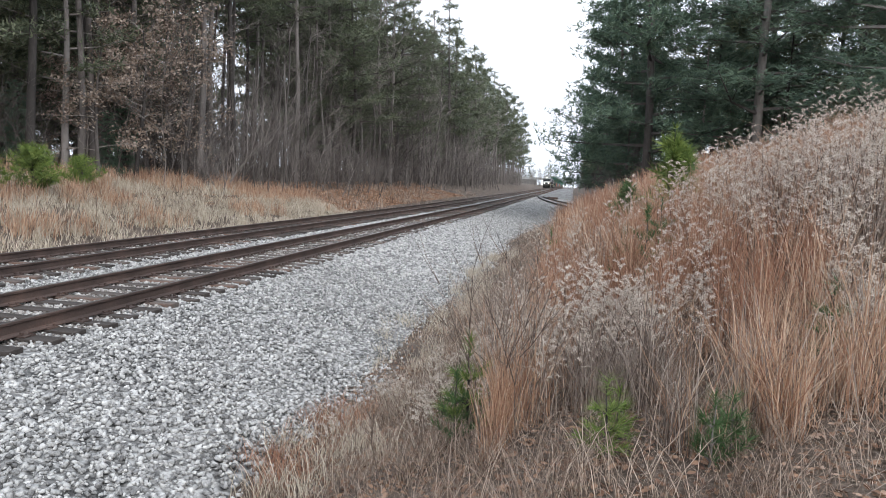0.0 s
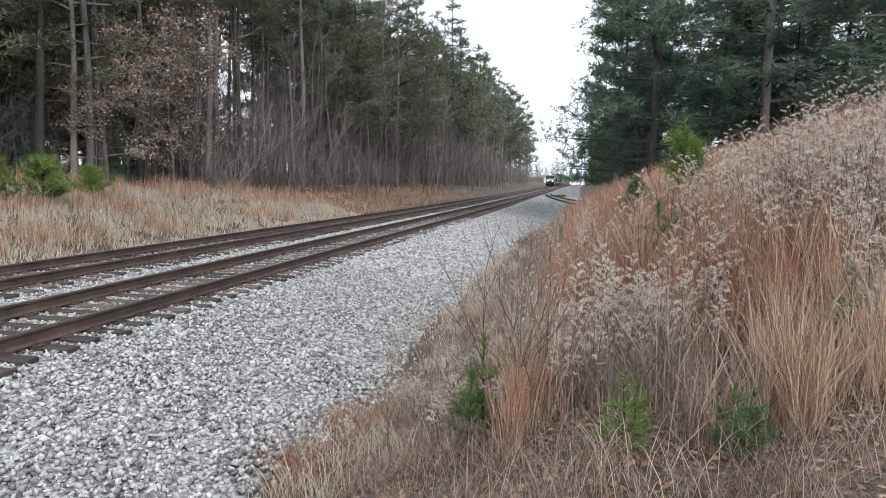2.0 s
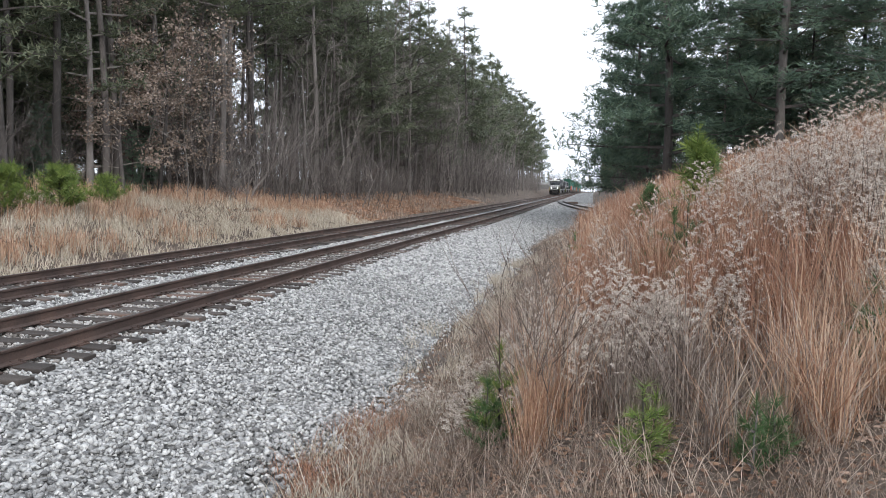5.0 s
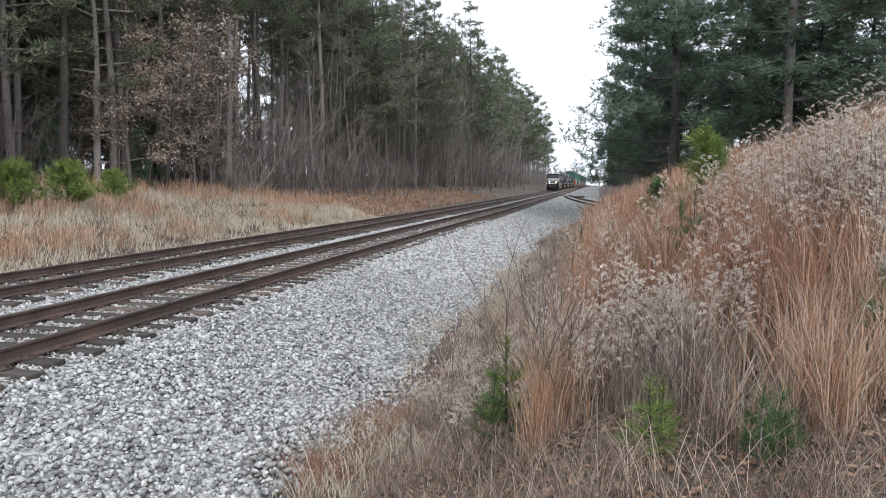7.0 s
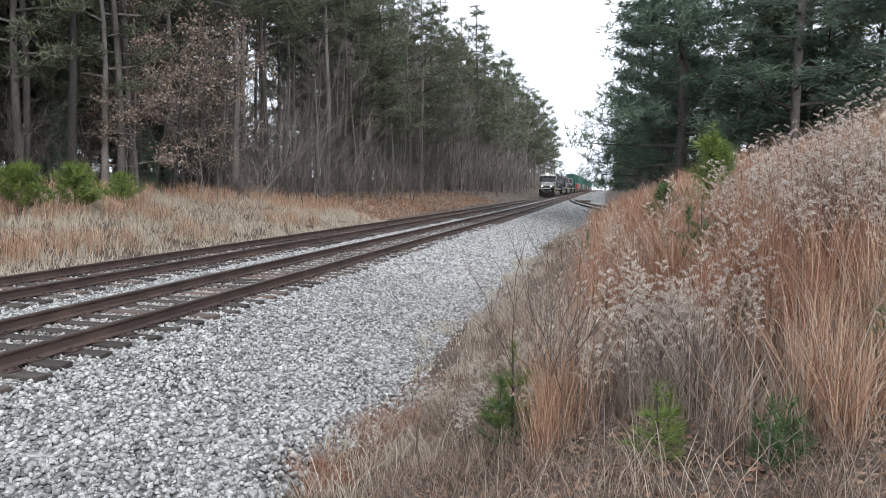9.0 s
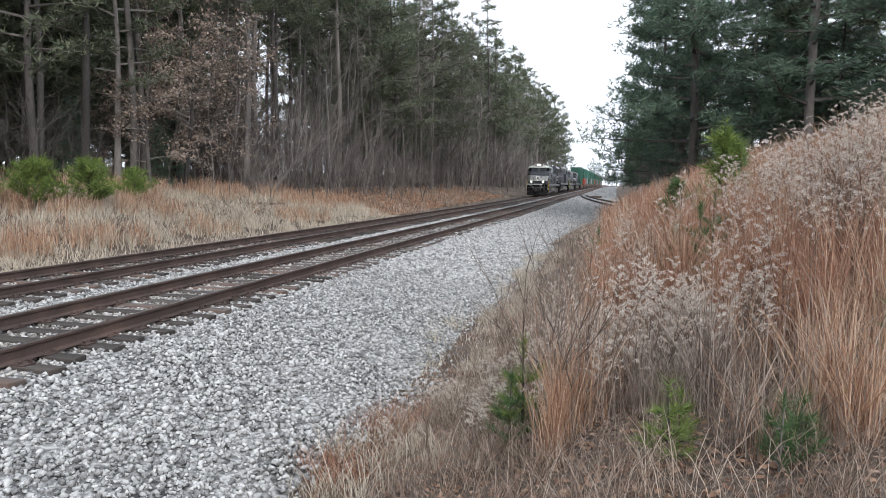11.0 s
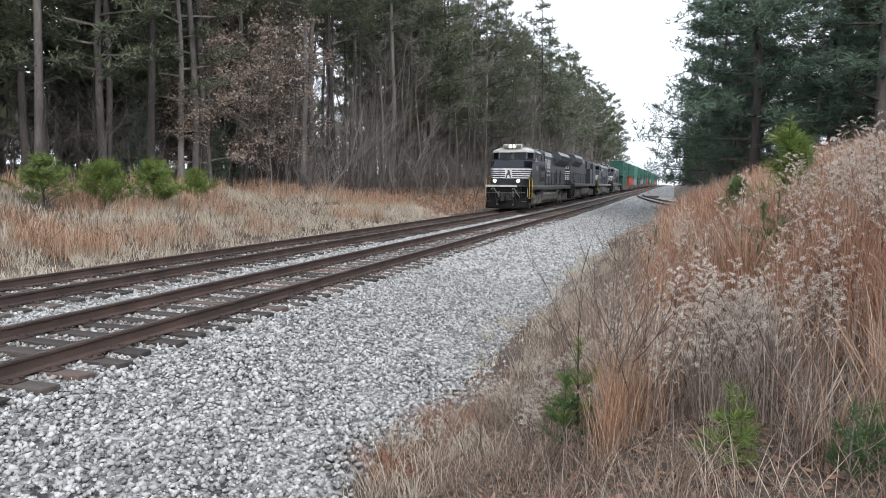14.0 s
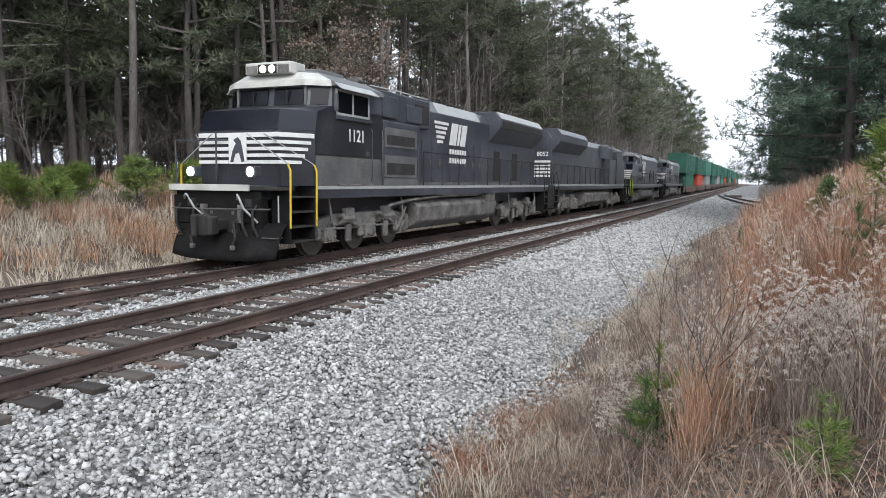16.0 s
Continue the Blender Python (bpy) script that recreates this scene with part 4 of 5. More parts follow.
    if wide:
        for k in range(5):
            z0 = 2.80 - 0.148 * k
            z1 = z0 + (0.1 if k == 0 else 0.075)
            reach = 0.98 - 0.09 * k
            for s in (-1, 1):
                a = 0.0 if k == 0 else 0.26
                simple("nose_stripe", t, M_WHITE, [(*sorted((s * a, s * 1.118)), 0.862, 0.9, z0, z1)], 0, "white nose stripe")
                c0, c1 = Vector((s * 1.116, 0.885, 0)), Vector((s * 1.5, 1.73, 0))
                d = (c1 - c0).normalized()
                n = Vector((abs(d.y) * s, -abs(d.x), 0)) * 0.014
                e = c0.lerp(c1, reach)
                bm = bmesh.new()
                prism(bm, [(p.x, p.y) for p in (c0 - n * 0.4, e - n * 0.4, e + n, c0 + n)], z0, z1, "z")
                part("nose_stripe", bm, M_WHITE, t, "white nose stripe")
        simple("nose_panel", t, M_WHITE, [(-0.25, 0.25, 0.868, 0.9, 2.2, 2.84)], 0.004, "white nose panel")
        bm = bmesh.new()
        prism(bm, [(-0.2, 2.24), (-0.12, 2.24), (-0.06, 2.42), (0.05, 2.46), (0.12, 2.24), (0.2, 2.26), (0.14, 2.55), (0.1, 2.72), (0.02, 2.8), (-0.1, 2.74), (-0.03, 2.66), (-0.13, 2.5)], 0.856, 0.868, "y")
        part("emblem", bm, M_BLACK, t, "plain dark emblem shape")
    # cab door and lower side: dust coat plus painted sky sheen
    simple("cab_side_panel", t, M_DUST_SHEEN, [(1.5, 1.508, 1.75, 4.85, 1.74, 2.42)], 0, "dust-covered lower cab side")
    for a, b, c, d in ((4.28, 4.31, 1.76, 3.3), (4.82, 4.85, 1.76, 3.3)):
        tube("door_grab", t, M_BLACK, [(1.53, a, c + 0.1), (1.56, a, c + 0.2), (1.56, a, d - 0.2), (1.53, a, d - 0.1)], 0.014)
    simple("sill_lip", t, M_GRIME, [(1.5, 1.53, 2.7, 4.4, 1.73, 1.77)], 0.004)
    simple("nose_seam", t, M_UNDER, [(1.5, 1.51, 1.72, 4.88, 2.44, 2.455)], 0)
    simple("builder_plate", t, M_STEEL, [(1.508, 1.515, 4.02, 4.2, 2.5, 2.6)], 0)
    simple("nose_door_edge", t, M_BLACK, [(-0.62, -0.58, 0.84, 0.9, 1.8, 2.9)], 0.004)
    # cab sides
    for s in (-1, 1):
        if s > 0 or lead:
            sash = simple("window_frame", t, M_ROOF, [(*sorted((s * 1.485, s * 1.515)), a, b, c, d) for a, b, c, d in ((2.62, 4.2, 3.98, 4.04), (2.62, 4.2, 3.42, 3.48), (2.62, 2.68, 3.48, 3.98), (3.36, 3.42, 3.48, 3.98), (4.14, 4.2, 3.48, 3.98))], 0.004, "pale window frame")
            for a, b in ((2.68, 3.36), (3.42, 4.14)):
                simple("pane", sash, M_GLASS, [(*sorted((s * 1.49, s * 1.504)), a, b, 3.48, 3.98)], 0, "dark side window glass")
            bm = bmesh.new()
            prism(bm, [(s * 1.5, 4.16), (s * 1.72, 4.0), (s * 1.73, 4.02), (s * 1.5, 4.19)], 2.55, 4.35, "y")
            part("sunshade", bm, M_ROOF, t, "pale awning over the cab window")
            simple("armrest", t, M_BLACK, [(*sorted((s * 1.5, s * 1.56)), 2.6, 4.3, 3.32, 3.4)], 0.01)
            simple("mirror", t, M_BLACK, [(*sorted((s * 1.52, s * 1.62)), 2.5, 2.56, 3.5, 3.9)], 0.01)
    for k in range(6):
        simple("louvre", t, M_GRIME, [(1.5, 1.515, 3.6, 4.0, 1.95 + 0.075 * k, 1.985 + 0.075 * k)], 0)
    # electrical cabinet
    simple("electrical_cabinet", t, M_BLACK, [(-1.45, 1.45, 4.95, 7.3, 1.72, 3.5), (-1.2, 1.2, 4.95, 8.6, 3.5, 4.36)], 0.03)
    for z0, z1 in ((1.95, 2.55), (2.78, 3.32)):
        panel = simple("cabinet_panel", t, M_DUST_SHEEN, [(1.45, 1.475, 5.1, 7.1, z0, z1)], 0.008, "dusty grey cabinet panel")
        simple("panel_grille", panel, M_UNDER, [(1.475, 1.485, 5.25, 6.95, z0 + 0.08, z1 - 0.2)], 0)
    simple("cabinet_skirt", t, M_DUST_SHEEN, [(1.452, 1.462, 4.97, 7.28, 1.74, 1.93)], 0, "dusty lower cabinet skirt")
    for y in (4.99, 7.2):
        simple("cabinet_post", t, M_BLACK, [(1.45, 1.485, y, y + 0.06, 1.74, 3.48)], 0.006)
    simple("side_vent", t, M_UNDER, [(1.2, 1.215, 7.5, 8.5, 3.62, 4.2)], 0.006)
    for k in range(9):
        simple("roof_rib", t, M_ROOFDARK, [(-1.1, 1.1, 5.1 + 0.36 * k, 5.14 + 0.36 * k, 4.36, 4.4)], 0.005)
    tube("roof_conduit", t, M_ROOF, [(1.12, 4.9, 4.42), (1.12, 6.6, 4.46), (1.1, 8.6, 4.44)], 0.022)
    tube("antenna", t, M_UNDER, [(0.3, 3.0, 4.5), (0.3, 3.0, 4.9)], 0.012)
    simple("exhaust_box", t, M_BLACK, [(0.9, 1.3, 5.3, 6.2, 3.62, 4.22)], 0.02)
    simple("filter_box", t, M_BLACK, [(0.9, 1.26, 6.9, 7.9, 3.6, 4.1)], 0.02)
    # engine hood
    h = 1.02
    bm = bmesh.new()
    prism(bm, [(-h, 1.72), (h, 1.72), (h, 4.12), (h - 0.22, 4.48), (-h + 0.22, 4.48), (-h, 4.12)], 7.3, 20.9, "y", 0.02)
    part("hood", bm, M_BLACK, t, "black engine hood")
    y = 7.6
    while y < 14.3:
        leaf = simple("hood_door", t, M_BLACK, [(h, h + 0.018, y, y + 0.72, 1.85, 3.2)], 0.006)
        simple("door_latch", leaf, M_GRIME, [(h + 0.018, h + 0.035, y + 0.62, y + 0.67, 2.4, 2.55)], 0)
        y += 0.76
    bm = bmesh.new()
    prism(bm, [(h + 0.004, 4.13), (h - 0.21, 4.494), (h - 0.24, 4.494), (h - 0.03, 4.13)], 9.6, 13.6, "y")
    part("hood_roof_panel", bm, M_ROOF, t, "pale dusty hood roof panel")
    simple("exhaust_stack", t, M_UNDER, [(-0.45, 0.45, 12.2, 13.0, 4.46, 4.7)], 0.03)
    simple("dynamic_brake_hatch", t, M_BLACK, [(-0.8, 0.8, 8.7, 9.5, 4.46, 4.58)], 0.03)
    for y in (8.4, 10.8, 13.9):
        tube("lift_eye", t, M_UNDER, [(h - 0.2, y - 0.08, 4.46), (h - 0.2, y, 4.58), (h - 0.2, y + 0.08, 4.46)], 0.016)
    simple("hood_kick_strip", t, M_DUST_SHEEN, [(h, h + 0.012, 7.35, 20.85, 1.74, 1.84)], 0, "dust along the walkway edge")
    for k in range(3):
        bm = bmesh.new()
        rod(bm, (0, 15.6 + 1.8 * k, 4.45), (0, 15.6 + 1.8 * k, 4.72), 0.75, 0.72, 20)
        part("radiator_fan", bm, M_UNDER, t)
    if flared:
        bm = bmesh.new()
        prism(bm, [(-h - 0.01, 3.45), (h + 0.01, 3.45), (1.5, 3.98), (1.52, 4.36), (1.28, 4.64), (-1.28, 4.64), (-1.52, 4.36), (-1.5, 3.98)], 14.6, 20.8, "y", 0.02)
        part("radiator_housing", bm, M_BLACK, t, "flared black radiator housing")
        bm = bmesh.new()
        prism(bm, [(1.524, 4.37), (1.29, 4.654), (1.27, 4.654), (1.5, 4.37)], 14.75, 20.7, "y")
        part("radiator_grille", bm, M_ROOF, t, "pale radiator screen")
        simple("radiator_screen", t, M_UNDER, [(1.5, 1.53, 14.9, 20.6, 4.02, 4.3)], 0.004)
    for y in (15.2, 17.6):
        simple("rear_door", t, M_UNDER, [(h, h + 0.02, y, y + 0.7, 1.9, 3.1)], 0.006)
    brand_mark(t, h + 0.02, 9.3, 3.5, 0.95)
    for s in (-1, 1):
        handrail(t, s * 1.46, 7.6, 21.9, M_UNDER)
    # long hood end: stripes and number
    for k in range(5):
        simple("end_stripe", t, M_WHITE, [(-0.98, -0.12, 20.9, 20.912, 2.1 + 0.19 * k, 2.21 + 0.19 * k)], 0)
    for s in (-1, 1):
        for a in (0.5, 1.35):
            tube("end_rail", t, M_UNDER, [(s * a, 21.9, 1.7), (s * a, 21.9, 2.75)], 0.022)
        tube("end_rail", t, M_UNDER, [(s * 0.5, 21.9, 2.75), (s * 1.35, 21.9, 2.75)], 0.022)
    simple("rear_pilot", t, M_UNDER, [(-1.5, 1.5, 21.95, 22.1, 0.5, 1.68)], 0.02)
    simple("rear_coupler", t, M_UNDER, [(-0.22, 0.22, 22.05, 22.75, 0.7, 1.0)], 0.05)
    if number:
        lettering(number, 0.42, Matrix.Translation((1.51, 3.55, 2.95)) @ SIDE, M_WHITE, t, "white road number %s" % number)
        lettering(number, 0.32, Matrix.Translation((-0.55, 20.915, 3.3)) @ Matrix(((-1, 0, 0, 0), (0, 0, 1, 0), (0, 1, 0, 0), (0, 0, 0, 1))), M_WHITE, t, "white road number %s" % number)
    return t


MOVING = []
SPEED, LAST = 17.6, 11.6  # metres a second, and where the head stands at the end


def corrugated(L, z0, z1, w=1.22, pitch=0.28):
    """A container's shell with vertical ribs, corner posts and rails."""
    h = Heap()
    n = int(L / pitch)
    for s in (-1, 1):
        k = len(h.v)
        pts = []
        for i in range(n):
            y = 0.12 + (L - 0.24) * i / n
            d = (L - 0.24) / n
            for a, o in ((0, 0), (0.3, 0), (0.42, 0.045), (0.88, 0.045)):
                pts.append((s * (w - o), y + a * d))
        for x, y in pts:
            h.v.extend([(x, y, z0 + 0.12), (x, y, z1 - 0.1)])
        for i in range(len(pts) - 1):
            h.f.append((k + 2 * i, k + 2 * i + 2, k + 2 * i + 3, k + 2 * i + 1))
    def bx(x0, x1, y0, y1, a, b):
        p = [(x, y, z) for z in (a, b) for x, y in ((x0, y0), (x1, y0), (x1, y1), (x0, y1))]
        h.add(p, [(0, 1, 5, 4), (1, 2, 6, 5), (2, 3, 7, 6), (3, 0, 4, 7), (4, 5, 6, 7), (3, 2, 1, 0)])
    for s in (-1, 1):
        bx(*sorted((s * (w - 0.08), s * (w + 0.005))), 0, L, z0, z0 + 0.13)
        bx(*sorted((s * (w - 0.08), s * (w + 0.005))), 0, L, z1 - 0.11, z1)
        for y in (0, L - 0.14):
            bx(*sorted((s * (w - 0.12), s * (w + 0.006))), y, y + 0.14, z0 + 0.13, z1 - 0.11)
    bx(-w + 0.08, w - 0.08, 0.03, 0.08, z0, z1)
    bx(-w + 0.08, w - 0.08, L - 0.08, L - 0.03, z0, z1)
    bx(-w + 0.08, w - 0.08, 0.08, L - 0.08, z1 - 0.06, z1 - 0.02)
    return h.mesh()


def mesh_of(name, data, material):
    me = bpy.data.meshes.new(name)
    me.from_pydata(data[0], [], data[1])
    me.materials.append(material)
    return me


def well_car():
    t = thing("well_car", "low brown well car carrying stacked containers", "railway car", pose(FAR_X, 300, 0), "container cars of the train")
    bm = bmesh.new()
    for s in (-1, 1):
        prism(bm, [(2.2, 0.95), (3.1, 0.36), (17.6, 0.36), (18.5, 0.95), (18.5, 1.25), (2.2, 1.25)], *sorted((s * 1.3, s * 1.42)), "x")
    box(bm, -1.3, 1.3, 3.1, 17.6, 0.3, 0.4)
    part("well", bm, M_WELL, t)
    for y0, y1 in ((0.2, 2.3), (18.4, 20.5)):
        simple("platform", t, M_WELL, [(-1.2, 1.2, y0, y1, 0.95, 1.2)])
    for yc in (1.2, 19.5):
        truck(t, yc, 1.78, False, 2)
    return t


def make_train():
    specs = [("weathered black lead diesel locomotive with white nose stripes", "1121", True, None, True, True),
             ("black diesel locomotive running long hood first", "8052", False, None, True, True),
             ("black diesel locomotive with yellow-green handrails", "", False, M_LIME, True, False),
             ("black diesel locomotive with white lettering bars", "", False, None, True, False)]
    for k, (label, number, lead, rail, wide, flared) in enumerate(specs):
        t = locomotive(label, number, lead, rail, wide, k < 2, flared, lead)
        back = k in (1,)
        MOVING.append((t, 22.7 * k + (22.35 if back else 0), 180 if back else 0))
    bases = {"g53": mesh_of("container", corrugated(16.15, 0, 2.9, 1.3), M_GREEN), "g40": mesh_of("container", corrugated(12.19, 0, 2.75), M_GREEN),
             "o40": mesh_of("container", corrugated(12.19, 0, 2.75), M_ORANGE), "w40": mesh_of("container", corrugated(12.19, 0, 2.75), M_GREYBOX)}
    words = {"g53": "long green corrugated container stacked on top", "g40": "green corrugated container in a well car", "o40": "orange-red corrugated container in a well car", "w40": "grey corrugated container in a well car"}
    src = well_car()
    low = ["g40", "o40", "w40", "g40", "w40", "g40", "o40", "g40", "w40", "g40", "g40", "o40", "w40", "g40"]
    for k, kind in enumerate(low):
        y = 92.6 + 20.9 * k
        car = copy_thing(src, pose(FAR_X, 300, 0))
        MOVING.append((car, y, 0))
        for kind2, L, z in ((kind, 12.19, 0.4), ("g53", 16.15, 3.16)):
            c = tagged(new("container", bases[kind2]), words[kind2], "container", "containers on the train")
            MOVING.append((c, y + 10.35 - L / 2, z))
    drop_source(src)


make_train()


def head_at(s):
    """The distance of the train's head along the track."""
    return LAST + SPEED * (16.0 - s)


def on_track(y, z, back=False, half=10.0):
    """A vehicle's pose on the far track, its front at y, turned along the bend."""
    way = math.degrees(math.atan(float(bend(y + half) - bend(y - half)) / (2 * half)))
    return pose(FAR_X + float(bend(y)), y, z + float(rise(y)), 0, 0, (180 if back else 0) - way)


def motions():
    grid = [k * 0.5 for k in range(33)]
    for ob, off, z in MOVING:
        turn = 180 if z == 180 else 0
        walk(ob, [(s, on_track(head_at(s) + off, 0 if turn else z, turn > 0)) for s in grid])
    start = head_at(0)
    fine = [k / 30 for k in range(0, 481)]
    for w, p in WHEELS:
        way = 1 if w.parent is MOVING[0][0] else -1
        walk(w, [(s, pose(*p, way * math.degrees((start - head_at(s)) / 0.53))) for s in fine])




# ---- stones, grass and weeds ----
def turned(rng, n):
    """n random rotation matrices."""
    q = rng.normal(size=(n, 4))
    q /= np.linalg.norm(q, axis=1)[:, None]
    w, x, y, z = q.T
    return np.stack([1 - 2 * (y * y + z * z), 2 * (x * y - z * w), 2 * (x * z + y * w), 2 * (x * y + z * w), 1 - 2 * (x * x + z * z), 2 * (y * z - x * w), 2 * (x * z - y * w), 2 * (y * z + x * w), 1 - 2 * (x * x + y * y)], 1).reshape(n, 3, 3)


def repeat_faces(faces, count, stride):
    flat = np.concatenate([np.array(f) for f in faces])
    sizes = np.array([len(f) for f in faces])
    return (flat[None, :] + (np.arange(count) * stride)[:, None]).ravel(), np.tile(sizes, count)


CUBE_V = np.array([(x, y, z) for z in (-0.75, 0.75) for x, y in ((-0.75, -0.75), (0.75, -0.75), (0.75, 0.75), (-0.75, 0.75))])
CUBE_F = [(0, 3, 2, 1), (4, 5, 6, 7), (0, 1, 5, 4), (1, 2, 6, 5), (2, 3, 7, 6), (3, 0, 4, 7)]


def stones(name, label, pts, radius, seed, material=None):
    rng = np.random.default_rng(seed)
    n = len(pts)
    shape = CUBE_V[None] * rng.uniform(0.5, 1.25, (n, 8, 3)) * rng.uniform(0.5, 1.35, (n, 1, 3))
    v = np.einsum("nij,nkj->nki", turned(rng, n), shape) * (radius * rng.uniform(0.65, 1.35, n))[:, None, None]
    v[:, :, 2] *= 0.85
    v += pts[:, None, :]
    flat, sizes = repeat_faces(CUBE_F, n, 8)
    tagged(fast_mesh(name, v.reshape(-1, 3), flat, sizes, material or M_STONE), label, "gravel", kind="stuff")


def make_stones():
    rng = np.random.default_rng(3)
    near, far, distant, crib = [], [], [], []
    for x0, x1, y0, y1, per, radius in ((-5.75, -2.0, 2.4, 9, 620, 0), (-5.75, -1.9, 9, 17, 400, 0), (-5.7, -2.0, 17, 34, 230, 1), (-9.2, -8.45, 4, 22, 420, 0), (-8.4, -5.7, 3.5, 22, 480, 0), (-12.4, -9.2, 5, 22, 340, 0),
                                        (-9.2, -8.45, 22, 45, 200, 1), (-8.4, -5.7, 22, 40, 220, 1), (-5.6, -2.4, 34, 66, 150, 1), (-5.6, -2.4, 66, 115, 80, 2)):
        n = int((x1 - x0) * (y1 - y0) * per)
        x, y = rng.uniform(x0, x1, n), rng.uniform(y0, y1, n)
        keep = x < -2.6 + 0.25 * np.sin(y * 0.9) + rng.normal(0, 0.26, n)
        gap = np.abs(((y + 8.0) / 0.505 + 0.5) % 1 - 0.5) > 0.235
        keep &= gap | ~((np.abs(x - NEAR_X) < 1.36) | (np.abs(x - FAR_X) < 1.36))
        x, y = x[keep], y[keep]
        wide = np.array([ease(34, 66, b) for b in y])
        swing = bend(y)
        z = np.array([max(bed_z(a), ground_z(a + c, b) - float(rise(b)) if a > -3.2 else -9) for a, b, c in zip(x, y, swing)])
        z = z + wide * (-0.45 - z) * 0.8 * (x > -5.1) + rng.uniform(-0.018, 0.030, len(x)) + rise(y)
        inside = np.minimum(np.abs(x - NEAR_X), np.abs(x - FAR_X)) < 1.05 + rng.normal(0, 0.14, len(x))
        z[inside] -= 0.004
        p = np.stack([x + swing + np.where(x > -5.1, (x + 5.1) * 1.15 * wide, 0), y, z], 1)
        stained = inside & (rng.random(len(x)) < 0.72)
        crib.append(p[stained])
        (near, far, distant)[radius].append(p[~stained])
    stones("ballast_stones", "pale grey angular ballast stones", np.concatenate(near), 0.027, 4)
    stones("ballast_stones", "pale grey angular ballast stones", np.concatenate(far), 0.043, 5)
    stones("ballast_stones", "pale grey ballast stones beside the old spur", np.concatenate(distant), 0.07, 7)
    stones("ballast_stones", "dirty brown ballast stones between the ties", np.concatenate(crib), 0.030, 6, M_CRIBSTONE)


def blades(name, label, pts, height, width, bend, material, seed, category="grass"):
    """Curved tapering blades; height, bend arrays in metres."""
    rng = np.random.default_rng(seed)
    n = len(pts)
    a, b = rng.uniform(0, 2 * np.pi, n), rng.uniform(0, 2 * np.pi, n)
    out = np.stack([np.cos(a), np.sin(a), np.zeros(n)], 1) * (height * bend)[:, None]
    side = np.stack([np.cos(b), np.sin(b), np.zeros(n)], 1) * width[:, None]
    up = np.stack([np.zeros(n), np.zeros(n), height], 1)
    m1 = pts + up * 0.4 + out * 0.22
    m2 = pts + up * 0.76 + out * 0.6
    tip = pts + up * (1 - 0.12 * bend[:, None]) + out
    base = pts - np.array([0, 0, 0.04])
    v = np.stack([base - side, base + side, m1 + side * 0.9, m1 - side * 0.9, m2 + side * 0.6, m2 - side * 0.6, tip], 1)
    flat, sizes = repeat_faces([(0, 1, 2, 3), (3, 2, 4, 5), (5, 4, 6)], n, 7)
    return tagged(fast_mesh(name, v.reshape(-1, 3), flat, sizes, material), label, category, kind="stuff")


def scatter(rng, x0, x1, y0, y1, per, clump=0.0, size=0.16, keep=None):
    """Points on the ground, in clumps of blades when clump is given."""
    n = int((x1 - x0) * (y1 - y0) * per)
    if clump:
        c = max(1, int(n / clump))
        cx, cy = rng.uniform(x0, x1, c), rng.uniform(y0, y1, c)
        k = rng.integers(0, c, n)
        x, y = cx[k] + rng.normal(0, size, n), cy[k] + rng.normal(0, size, n)
        kind = rng.uniform(0.75, 1.2, c)[k]
    else:
        x, y, kind = rng.uniform(x0, x1, n), rng.uniform(y0, y1, n), np.ones(n)
    if keep is not None:
        m = keep(x, y)
        x, y, kind = x[m], y[m], kind[m]
    z = np.array([ground_z(a, b) for a, b in zip(x, y)])
    return np.stack([x, y, z], 1), kind


GRASS_STOPS = dict(scale=0.7, fine=9, roughness=0.85, bump=0, depth=0, vary="island", translucent=0.3)
M_SEDGE = mottled("broomsedge_blades", [(0.10, (0.13, 0.066, 0.044)), (0.32, (0.33, 0.185, 0.118)), (0.58, (0.53, 0.345, 0.232)), (0.85, (0.72, 0.57, 0.44))], **GRASS_STOPS)
M_RUSSET = mottled("russet_blades", [(0.12, (0.14, 0.062, 0.042)), (0.4, (0.30, 0.145, 0.092)), (0.65, (0.44, 0.25, 0.165)), (0.9, (0.58, 0.40, 0.29))], **GRASS_STOPS)
M_GREYGRASS = mottled("grey_brown_blades", [(0.12, (0.05, 0.038, 0.032)), (0.4, (0.20, 0.155, 0.13)), (0.65, (0.42, 0.35, 0.30)), (0.9, (0.62, 0.55, 0.48))], **GRASS_STOPS)
M_TAN = mottled("dry_tan_grass", [(0.12, (0.06, 0.041, 0.032)), (0.4, (0.225, 0.162, 0.125)), (0.65, (0.44, 0.345, 0.275)), (0.9, (0.64, 0.55, 0.46))], **GRASS_STOPS)
M_PALE = mottled("bleached_pale_grass", [(0.15, (0.29, 0.238, 0.185)), (0.45, (0.51, 0.44, 0.35)), (0.85, (0.70, 0.635, 0.53))], **GRASS_STOPS)
M_PLUME = mottled("fluffy_grey_seed_plumes", [(0.15, (0.30, 0.245, 0.205)), (0.5, (0.49, 0.42, 0.36)), (0.85, (0.73, 0.66, 0.58))], **GRASS_STOPS)
M_STEM = mottled("dark_dead_stems", [(0.3, (0.055, 0.038, 0.03)), (0.6, (0.13, 0.092, 0.072)), (0.85, (0.24, 0.18, 0.14))], 2, 20, 0.9, 0, 0, 0, "island")
M_STRAW = mottled("grey_brown_straw", [(0.12, (0.05, 0.036, 0.029)), (0.4, (0.175, 0.13, 0.105)), (0.65, (0.36, 0.285, 0.235)), (0.9, (0.52, 0.44, 0.37))], **GRASS_STOPS)
